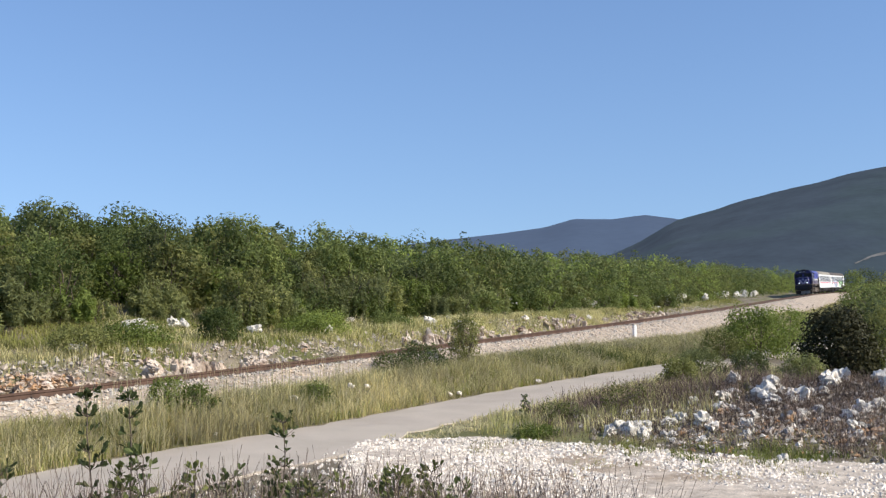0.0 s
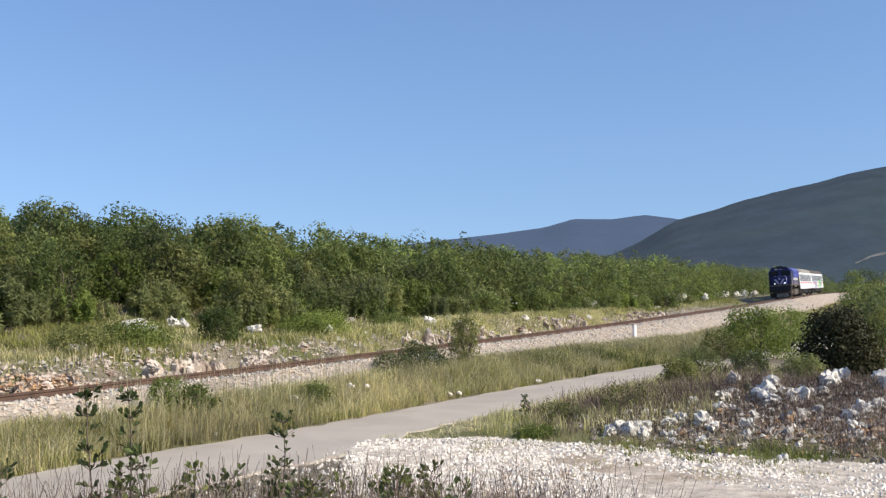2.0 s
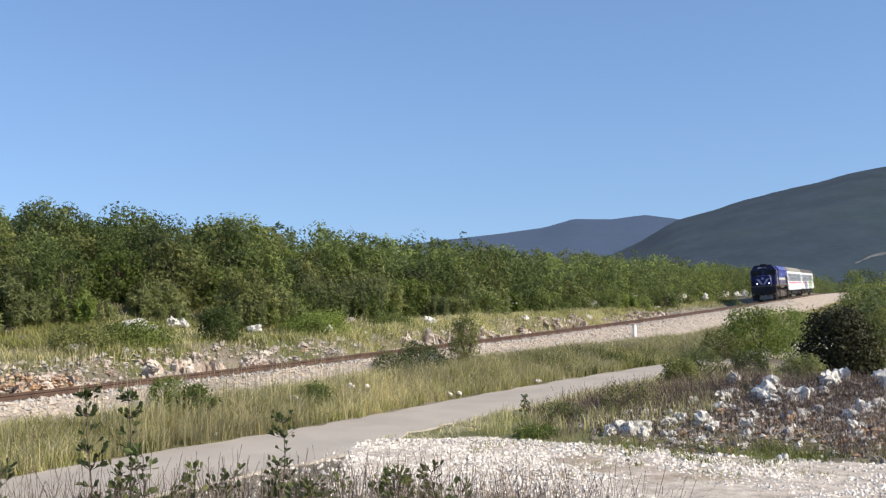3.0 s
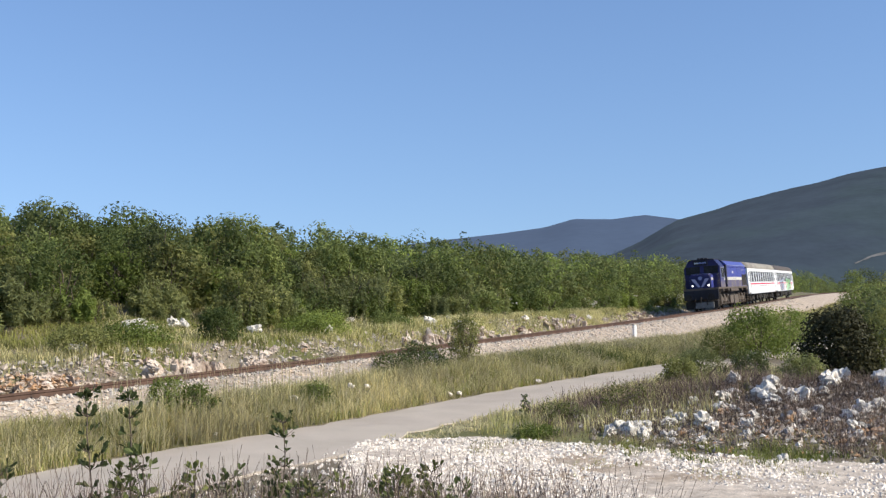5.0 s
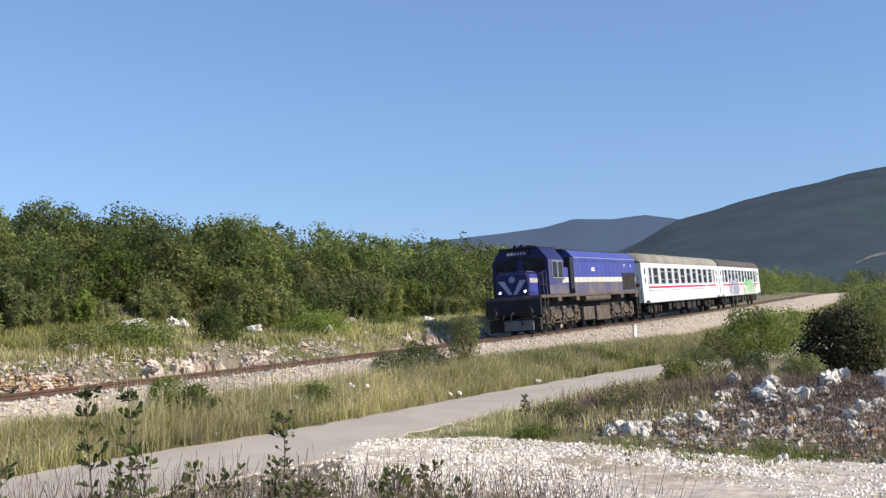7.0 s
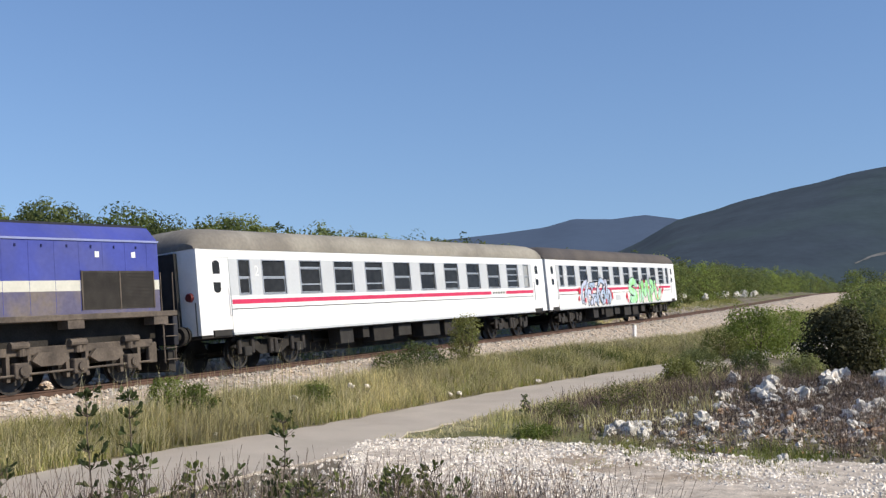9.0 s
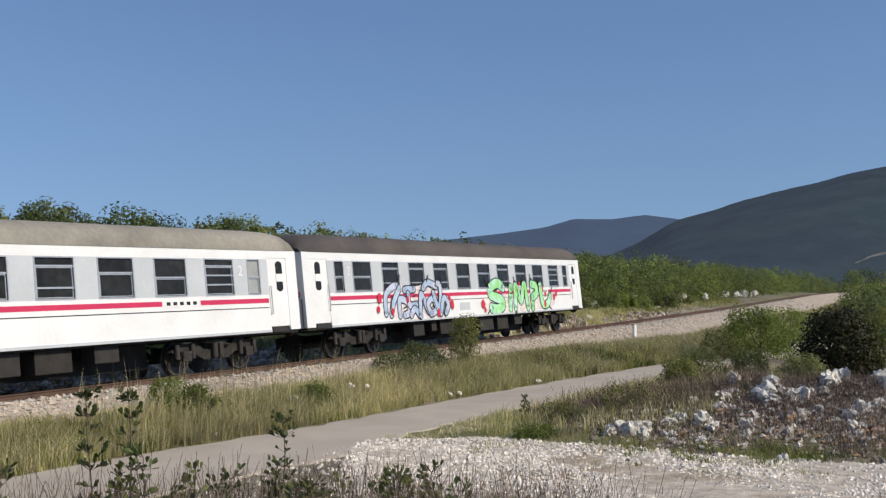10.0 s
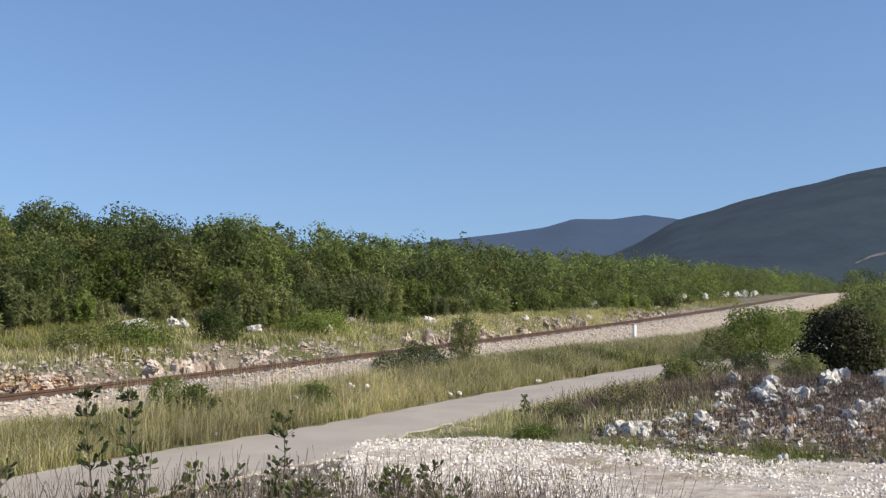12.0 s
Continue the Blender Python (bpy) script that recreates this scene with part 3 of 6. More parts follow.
def build_gravel():
    step = 0.22
    gx, gy = np.arange(-6, 14, step), np.arange(15, 26, step)
    X, Y = np.meshgrid(gx, gy)
    J = (X > -2.1 + 0.3 * bumps(X, Y, 0.5, 3)) & inside(X + 0.25 * bumps(X, Y, 0.5, 1), Y + 0.25 * bumps(X, Y, 0.6, 5), GRAVEL_EDGE) & (road_distance(X, Y) > 1.28)
    Z = height(X, Y) + 0.035 + 0.025 * bumps(X, Y, 0.7, 2)
    Z = np.maximum(Z, ROAD_Z - 0.03)
    idx = np.arange(X.size).reshape(X.shape)
    ok = J[:-1, :-1] & J[:-1, 1:] & J[1:, 1:] & J[1:, :-1]
    f = np.stack([idx[:-1, :-1], idx[:-1, 1:], idx[1:, 1:], idx[1:, :-1]], -1)[ok]
    tagged(sheet("gravel_lay_by", np.stack([X, Y, Z], -1).reshape(-1, 3), f, GRAVEL, smooth=True), "white crushed limestone gravel beside the lane", "gravel", kind="structure")
    rng = np.random.default_rng(8)
    x, y = rng.uniform(-5.5, 13, 110000), rng.uniform(15.5, 25.6, 110000)
    k = inside(x + 0.3 * bumps(x, y, 0.5, 1), y + 0.3 * bumps(x, y, 0.6, 5), GRAVEL_EDGE) & (road_distance(x, y) > 1.2) & ((bumps(x, y, 1.1, 7.0) * 0.9 + 0.5 * ease(18.2, 20.5, y) + 0.55 * (1 - ease(-1, 4, x))) > rng.random(110000) * 1.5 - 0.65)
    k &= (x > -2.0) | (rng.random(110000) < 0.14)
    x, y = x[k][:24000], y[k][:24000]
    scatter_stones("gravel_stones", x, y, height(x, y) + 0.045, 0.024 + 0.085 * rng.random(len(x)) ** 2.2, WHITE_STONE, 9, "loose white limestone chippings", "gravel stones")


ROCKS = []


def rock_thing(x, y, size, pick, rng, label, sink=0.12, stretch=(1, 1, 1), group="limestone boulders", lift=0.0):
    ob = new("rock", ROCKS[pick % len(ROCKS)] if isinstance(pick, int) else pick)
    ob.location = (x, y, z_at(x, y) + size * (0.3 - sink) + lift)
    ob.rotation_euler = (rng.uniform(-0.4, 0.4), rng.uniform(-0.4, 0.4), rng.uniform(0, 6.28))
    ob.scale = [size * q for q in stretch]
    return tagged(ob, label, "rock", group)


def joined_rocks(name, blocks, mat, label, category):
    """Many blocks, each a mesh and its pose, as one mesh."""
    verts, faces, base = [], [], 0
    for me, m in blocks:
        verts += [m @ v.co for v in me.vertices]
        faces += [tuple(base + i for i in q.vertices) for q in me.polygons]
        base += len(me.vertices)
    tagged(sheet(name, verts, faces, mat), label, category, kind="stuff")


def build_rocks():
    rng = np.random.default_rng(21)
    ROCKS.extend(rock_mesh(100 + i, LIMESTONE, 3, 0.13) for i in range(7))
    rusty = rock_mesh(120, RUST_STONE, 2)
    pale = [rock_mesh(130 + i, PALE_STONE, 3, 0.1, 0.85) for i in range(3)]
    # rubble heap beside the lane: its larger stones
    for x, y, size in ((3.95, 26.2, 0.55), (4.25, 26.0, 0.62), (4.6, 26.3, 0.5), (3.7, 25.7, 0.4), (4.4, 25.5, 0.45), (5.25, 26.6, 0.45), (5.55, 26.8, 0.42), (5.95, 26.3, 0.5), (6.05, 25.8, 0.4), (4.9, 25.6, 0.3),
                       (8.0, 28.6, 0.78), (8.5, 29.5, 0.6), (8.1, 28.2, 0.5), (8.9, 28.6, 0.6), (10.1, 29.8, 0.75), (10.6, 30.4, 0.6), (11.6, 30.0, 0.9), (11.3, 29.0, 0.6), (12.2, 30.4, 0.7), (12.8, 30.2, 0.6),
                       (9.4, 26.4, 0.55), (9.1, 25.4, 0.35), (9.9, 27.0, 0.6), (7.3, 27.1, 0.35), (7.0, 28.6, 0.6), (7.4, 29.3, 0.5), (10.4, 27.5, 0.45), (6.6, 25.0, 0.3), (7.6, 25.2, 0.28), (8.4, 26.9, 0.4), (13.2, 31.4, 0.8), (13.6, 30.6, 0.6), (12.6, 31.6, 0.7), (12.2, 28.6, 0.5), (11.2, 27.4, 0.4), (6.6, 27.4, 0.4), (6.2, 28.4, 0.35), (9.6, 29.0, 0.45), (7.7, 30.2, 0.55)):
        white = rng.random() < 0.4
        rock_thing(x, y, size * rng.uniform(0.9, 1.1), pale[int(rng.integers(3))] if white else int(rng.integers(7)), rng,
                   "freshly broken white limestone block in a heap" if white else "grey weathered limestone boulder in a heap", 0.1, (1, rng.uniform(0.7, 1), rng.uniform(0.8, 1.15)), "rubble heap beside the lane")
    rock_thing(8.0, 26.5, 0.5, rusty, rng, "rust-orange stone in the rubble heap", 0.05, group="rubble heap beside the lane")
    rock_thing(9.3, 24.6, 0.5, rusty, rng, "rust-orange stone in the rubble heap", 0.15, group="rubble heap beside the lane")
    x, y = rng.normal(8.8, 2.7, 5200), rng.normal(27.2, 2.1, 5200)
    k = (x > 3.2) & (road_distance(x, y) > 2.0)
    x, y = x[k], y[k]
    scatter_stones("rubble", x, y, height(x, y) + 0.03, 0.04 + 0.15 * rng.random(len(x)) ** 2.5, RUBBLE, 31, "small broken limestone rubble among dry twigs", "rubble")
    x, y = rng.normal(9.3, 2.0, 700), rng.normal(25.3, 1.1, 700)
    scatter_stones("rubble", x, y, height(x, y) + 0.03, 0.05 + 0.14 * rng.random(len(x)) ** 2, RUST_STONE, 32, "small rust-brown stones in the rubble", "rubble")
    for i in range(70):
        x, y = rng.normal(8.6, 2.6), rng.normal(27.0, 1.9)
        if x > 3.4 and float(road_distance(np.array([x]), np.array([y]))[0]) > 2.4:
            kind = rng.random()
            rock_thing(x, y, rng.uniform(0.14, 0.34), rusty if kind < 0.12 else pale[int(rng.integers(3))] if kind < 0.5 else int(rng.integers(7)), rng,
                       "small broken limestone piece in the rubble heap", 0.05, (1, rng.uniform(0.6, 1), rng.uniform(0.6, 1.0)), "rubble heap beside the lane")
    # the cut bank beyond the track
    for i in range(34):
        s = 18 - 95 * rng.random() ** 1.2
        d = -rng.uniform(3.3, 6.2) if rng.random() < 0.75 else -rng.uniform(6, 9.5)
        x, y = track_points(s, d)
        size = rng.uniform(0.25, 0.8) * (1.0 if d > -6.2 else 0.8)
        mat = rng.random()
        rock_thing(float(x), float(y), size, rusty if mat < 0.15 else (pale[int(rng.integers(3))] if mat < 0.45 else int(rng.integers(7))), rng,
                   "limestone rock set in the cut bank" if mat >= 0.15 else "rust-stained rock in the cut bank", 0.15, (1, rng.uniform(0.6, 1), rng.uniform(0.6, 1.0)), "rocks of the cut bank")
    bank_kinds = [rock_mesh(140 + i, BANK_ROCK, 3, 0.12) for i in range(6)]
    blocks = []
    for i in range(230):
        s, d = 20.0 - 78 * rng.random() ** 1.15, -rng.uniform(2.9, 4.9)
        if -32 < s < 3 and rng.random() < 0.5:
            continue
        x, y = (float(q) for q in track_points(s, d))
        size = rng.uniform(0.18, 0.55)
        turn = Matrix.Rotation(rng.uniform(0, 6.28), 4, "Z") @ Matrix.Rotation(rng.uniform(-0.4, 0.4), 4, "X")
        blocks.append((bank_kinds[int(rng.integers(6))], Matrix.Translation((x, y, max(z_at(x, y), bank_z(s, d)) + size * 0.18)) @ turn @ Matrix.Diagonal((size, size * rng.uniform(0.6, 1), size * rng.uniform(0.6, 1), 1))))
    joined_rocks("bank_blocks", blocks, BANK_ROCK, "broken limestone blocks heaped along the cutting", "rubble")
    for s, d, size in ((3.3, -9.3, 0.95), (2.75, -9.2, 0.65), (3.9, -8.8, 0.6), (0.7, -9.8, 0.75), (0.2, -9.7, 0.6), (-2.4, -8.0, 0.6), (-19.0, -10.0, 1.1), (-20.5, -10.2, 0.9), (-22.0, -10.0, 1.0)):
        x, y = track_points(s, d)
        rock_thing(float(x), float(y), size, int(rng.integers(7)), rng, "large pale limestone block at the scrub's edge", 0.0, (1.2, 0.8, 0.9))
    for i in range(95):
        s, d = (rng.uniform(-85, -22), -rng.uniform(7.4, 12.8)) if i < 70 else (rng.uniform(-150, -75), -rng.uniform(5.5, 9))
        x, y = track_points(s, d)
        rock_thing(float(x), float(y), rng.uniform(0.35, 1.1), int(rng.integers(7)) if rng.random() < 0.5 else pale[int(rng.integers(3))], rng, "limestone outcrop among the scrub", 0.0, (1.2, 0.8, rng.uniform(0.9, 1.5)), lift=0.4)
    s, d = rng.uniform(11, 20, 900), -rng.uniform(2.7, 4.4, 900)
    x, y = track_points(s, d)
    scatter_stones("bank_rubble", x, y, np.array([max(bank_z(a, c), z_at(e, f)) for a, c, e, f in zip(s, d, x, y)]) + 0.04, 0.06 + 0.16 * rng.random(900) ** 2, RUST_STONE, 34, "rust-brown broken stone in the cut bank", "rubble")
    n = 9000
    s, d = 22 - 105 * rng.random(n) ** 1.25, -2.5 - 2.6 * rng.random(n) ** 0.9
    x, y = track_points(s, d)
    scatter_stones("bank_rubble", x, y, height(x, y) + 0.04, 0.05 + 0.2 * rng.random(n) ** 2.5, STONE, 33, "broken pinkish limestone along the cut bank", "rubble")


def bank_z(s, d):
    """Height of the cutting's rock face over the plan."""
    t = min(1.0, max(0.0, (-d - 2.75) / 2.3))
    high = float(np.interp(s, [-100, -40, -22, -9, -6, 2, 4, 11, 14, 30], [0.55, 0.65, 0.82, 0.8, 0.5, 0.5, 0.72, 0.75, 0.9, 0.95])) * (1.0 + 0.16 * math.sin(s * 0.37) + 0.14 * math.sin(s * 1.1))
    return float(np.interp(s, S, TZ)) - 0.85 + (1.0 + 0.35 * high) * (t ** 0.75) * high - 2.25 * max(0, t - 0.8)


def build_bank():
    """The jagged rock face of the shallow cutting beyond the track."""
    ss, ts = np.arange(-60.0, 30.0, 0.09), np.linspace(0, 1, 22)
    verts, faces = [], []
    for i, s in enumerate(ss):
        for t in ts:
            d = -2.75 - 2.3 * float(t)
            p = on_track(float(s), d, 0, 0)
            q = Vector((p.x, p.y, bank_z(float(s), d)))
            j = q + Vector((noise.noise(q * 2.0), noise.noise(q * 2.0 + Vector((5, 5, 5))), 0)) * 0.3
            w = 0.02 + 0.15 * (noise.cell(Vector((j.x * 2.1, j.y * 2.1, 0))) - 0.5) + 0.24 * (noise.cell(Vector((j.x * 4.6, j.y * 4.6, 7))) - 0.5) + 0.1 * (noise.cell(Vector((j.x * 8.0, j.y * 8.0, 3))) - 0.5) + 0.08 * noise.noise(q * 7.0)
            verts.append(q + Vector((0.15 * noise.noise(q * 3.0 + Vector((9, 0, 0))), -0.4 * w, w)))
    n = len(ts)
    for i in range(len(ss) - 1):
        for k in range(n - 1):
            a = i * n + k
            faces.append((a, a + n, a + n + 1, a + 1))
    tagged(sheet("rock_bank", verts, faces, BANK_ROCK), "jagged pinkish limestone face of the shallow cutting", "rock bank", kind="structure")


# ---- grasses and shrubs ----
def blades(name, xs, ys, tall, width, mat, seed, label, lean=0.35, category="grass", zs=None, outward=None):
    """Bent, tapering grass blades joined into one mesh."""
    rng = np.random.default_rng(seed)
    n = len(xs)
    z = height(xs, ys) if zs is None else zs
    a, b = rng.random(n) * 6.28, rng.random(n) * 6.28
    if outward is not None:
        b = outward + rng.normal(size=n) * 0.7
    w = np.asarray(width) * (0.7 + 0.6 * rng.random(n)) * 0.5
    off = np.abs(rng.normal(size=n)) * lean * tall
    bx, by = np.cos(a) * w, np.sin(a) * w
    ox, oy = np.cos(b) * off, np.sin(b) * off
    P = np.zeros((n, 5, 3))
    P[:, 0] = np.stack([xs - bx, ys - by, z - 0.03], -1)
    P[:, 1] = np.stack([xs + bx, ys + by, z - 0.03], -1)
    P[:, 2] = np.stack([xs + bx * 0.75 + ox * 0.3, ys + by * 0.75 + oy * 0.3, z + tall * 0.6], -1)
    P[:, 3] = np.stack([xs - bx * 0.75 + ox * 0.3, ys - by * 0.75 + oy * 0.3, z + tall * 0.6], -1)
    P[:, 4] = np.stack([xs + ox, ys + oy, z + tall], -1)
    i = np.arange(n)[:, None] * 5
    me = bpy.data.meshes.new(name)
    me.from_pydata(P.reshape(-1, 3).tolist(), [], (np.array([[0, 1, 2, 3]]) + i).tolist() + (np.array([[3, 2, 4]]) + i).tolist())
    me.materials.append(mat)
    return tagged(new(name, me), label, category, kind="stuff")


def tufts(rng, s0, s1, d0, d1, count, per, spread, bias=1.0):
    """Places of blades gathered in tufts, in the track's own measure."""
    s = s1 - (s1 - s0) * rng.random(count) ** bias
    d = rng.uniform(d0, d1, count)
    x, y = track_points(s, d)
    ox, oy = rng.normal(size=count * per) * spread, rng.normal(size=count * per) * spread
    return np.repeat(x, per) + ox, np.repeat(y, per) + oy, np.arctan2(oy, ox), np.repeat(rng.uniform(0.55, 1.3, count), per)


def build_grass():
    rng = np.random.default_rng(51)

    def field(name, s0, s1, d0, d1, count, per, spread, tall, width, mat, label, thresh=None, seed=1.0, bias=1.3, lean=0.7, road=1.55):
        x, y, way, vigour = tufts(rng, s0, s1, d0, d1, count, per, spread, bias)
        _, dd = lateral(x, y)
        side = np.interp(y, [q[1] for q in ROAD], [q[0] for q in ROAD])
        ds, _ = lateral(x, y)
        k = (road_distance(x, y) > road) & (x < side) & ((dd > 2.5 + 0.9 * ease(8, 30, -ds)) | (dd < -2.9)) & (y > 6)
        if thresh is not None:
            k &= bumps(x, y, 4.0, seed) > thresh
        k &= rng.random(len(x)) < 0.45 + 0.55 * np.where(dd > 0, ease(2.4, 3.3, dd), 1.0)
        x, y, dd = x[k], y[k], dd[k]
        h = tall * vigour[k] * (0.55 + 0.6 * rng.random(len(x))) * (0.85 + 0.3 * bumps(x, y, 2.5, seed + 1))
        h = h * np.where(dd > 0, 0.6 + 0.4 * ease(2.6, 4.4, dd), 1.0)
        blades(name, x, y, h, width, mat, int(seed * 10), label, lean, outward=way[k])

    # strip between the lane and the track
    field("meadow_grass", -75, 24, 2.4, 11.5, 6300, 22, 0.13, 0.52, 0.016, GRASS, "knee-high yellow-green grass beside the track")
    field("straw_grass", -60, 24, 2.4, 11.0, 5200, 20, 0.11, 0.6, 0.014, DRY_GRASS, "tall straw-coloured dry grass", thresh=-0.25, seed=3.0)
    field("fresh_grass", -75, 22, 3.0, 11.0, 3200, 15, 0.26, 0.36, 0.028, GREEN_GRASS, "fresh green grass and herbs", thresh=-0.02, seed=6.0)
    field("fresh_grass", -62, -3, 2.8, 10.0, 2600, 14, 0.28, 0.4, 0.03, GREEN_GRASS, "fresh green grass beside the ballast", thresh=-0.25, seed=8.0)
    field("meadow_grass", -190, -60, 3.2, 14.0, 3600, 10, 0.3, 0.5, 0.05, GRASS, "yellow-green grass along the far bank", seed=2.0, bias=1.0)
    field("straw_grass", 6, 24, 2.7, 10.5, 1300, 20, 0.11, 0.62, 0.013, DRY_GRASS, "tall straw-coloured dry grass", seed=9.0, bias=1.0)
    # dry stalks standing at the bed's edge
    s = rng.uniform(8.5, 18.5, 480)
    d = rng.uniform(2.9, 5.2, 480)
    x, y = track_points(s, d)
    blades("dry_stalks", x, y, rng.uniform(0.7, 1.5, 480), 0.011, DRY_GRASS, 77, "tall bare straw stalks", 0.16)
    # clearing beyond the track
    field("clearing_grass", -95, 22, -12.5, -4.8, 2700, 16, 0.2, 0.45, 0.022, DRY_GRASS, "dry straw-coloured grass in the clearing", thresh=0.0, seed=4.0)
    field("clearing_grass", -110, 22, -14.0, -4.4, 3200, 14, 0.28, 0.32, 0.034, GRASS, "yellow-green grass of the clearing", seed=5.0)
    field("fresh_grass", -110, 20, -11.0, -4.6, 4600, 15, 0.32, 0.36, 0.03, GREEN_GRASS, "fresh green herbs on the bank", thresh=-0.05, seed=7.0)
    field("clearing_grass", -48, -3, -6.4, -2.9, 1500, 16, 0.24, 0.36, 0.026, GRASS, "yellow-green grass beside the bed", seed=5.5, bias=1.0)
    # verge on the viewer's side of the lane
    n = 26000
    x, y = rng.uniform(0.5, 14, n), rng.uniform(24.5, 44, n)
    side = np.interp(y, [p[1] for p in ROAD], [p[0] for p in ROAD])
    rd = road_distance(x, y)
    k = (x > side) & (rd > 1.5) & (rd < 7.5) & (x > 1.0 + (y - 28.5) * 0.3) & (y > 26.0) & ~inside(x, y, GRAVEL_EDGE) & (bumps(x, y, 1.2, 2.0) > -0.35)
    x, y = x[k], y[k]
    green = bumps(x, y, 1.6, 9.0) > 0.35
    for name, mat, pick, tall, label in (("verge_grass", GRASS, ~green, 0.3, "dry yellow-green verge grass"), ("verge_herbs", GREEN_GRASS, green, 0.22, "fresh green verge herbs")):
        xx, yy = x[pick], y[pick]
        blades(name, xx, yy, tall * (0.4 + 0.9 * rng.random(len(xx))), 0.017, mat, 61, label, 0.4)
    x, y = rng.uniform(-2.0, 3.0, 9000), rng.uniform(24.0, 31.0, 9000)
    rd = road_distance(x, y)
    side = np.interp(y, [q[1] for q in ROAD], [q[0] for q in ROAD])
    k = (x > side) & (rd > 1.38) & (rd < 2.6) & (bumps(x, y, 0.7, 5.0) > -0.1) & (y > 25.5)
    x, y = x[k], y[k]
    blades("verge_straw", x, y, 0.04 + 0.12 * rng.random(len(x)), 0.02, DRY_GRASS, 63, "short brownish straw along the lane's edge", 0.7)
    # tufts that creep over the gravel
    x, y = rng.uniform(0.5, 12, 9000), rng.uniform(20, 25.6, 9000)
    k = (road_distance(x, y) > 1.6) & (bumps(x, y, 0.9, 3.0) + 0.45 * ease(22.5, 24.5, y) > 0.3)
    x, y = x[k], y[k]
    gx, gy = rng.uniform(3.6, 8.0, 4200), rng.uniform(21.6, 24.2, 4200)
    k2 = bumps(gx, gy, 0.8, 6.0) > 0.0
    blades("low_herbs", gx[k2], gy[k2], 0.05 + 0.16 * rng.random(int(k2.sum())), 0.02, GREEN_GRASS, 64, "low green herbs before the rubble heap", 0.7)
    blades("creeping_grass", x, y, 0.05 + 0.13 * rng.random(len(x)), 0.014, GRASS, 62, "short grass creeping over the gravel", 0.6)


def twig_tangle(name, rng, xs, ys, tall, mat, label, per=5, thick=0.006, kind="stuff", wild=0.6):
    """Thin forked dry twigs joined into one mesh."""
    verts, faces = [], []
    zs = height(xs, ys)
    for x, y, z in zip(xs, ys, zs):
        for _ in range(per):
            h = tall * rng.uniform(0.4, 1.1)
            p = np.array([x + rng.normal() * 0.05, y + rng.normal() * 0.05, z - 0.02])
            dirn = np.array([rng.normal() * wild, rng.normal() * wild, 1.0])
            segs = 3
            w = thick
            last = None
            for k in range(segs + 1):
                side = np.array([dirn[1], -dirn[0], 0.0])
                side = side / (np.linalg.norm(side) + 1e-6) * w
                verts += [tuple(p - side), tuple(p + side)]
                i = len(verts) - 2
                if last is not None:
                    faces.append((last, last + 1, i + 1, i))
                last = i
                p = p + dirn / np.linalg.norm(dirn) * h / segs
                dirn = dirn + rng.normal(size=3) * 0.35
                w *= 0.75
    me = bpy.data.meshes.new(name)
    me.from_pydata(verts, [], faces)
    me.materials.append(mat)
    return tagged(new(name, me), label, "twigs", kind=kind)


def shrub(x, y, tall, wide, mat, seed, label, clumps=60, per=45, size=0.07, bare=0.02, long=1.0, group="shrubs beside the track", category="bush"):
    ob = tree_template(seed, tall, wide, clumps, per, size, mat, bare, "shrub", long)
    ob.location = (x, y, z_at(x, y) - 0.05)
    return tagged(ob, label, category, group)


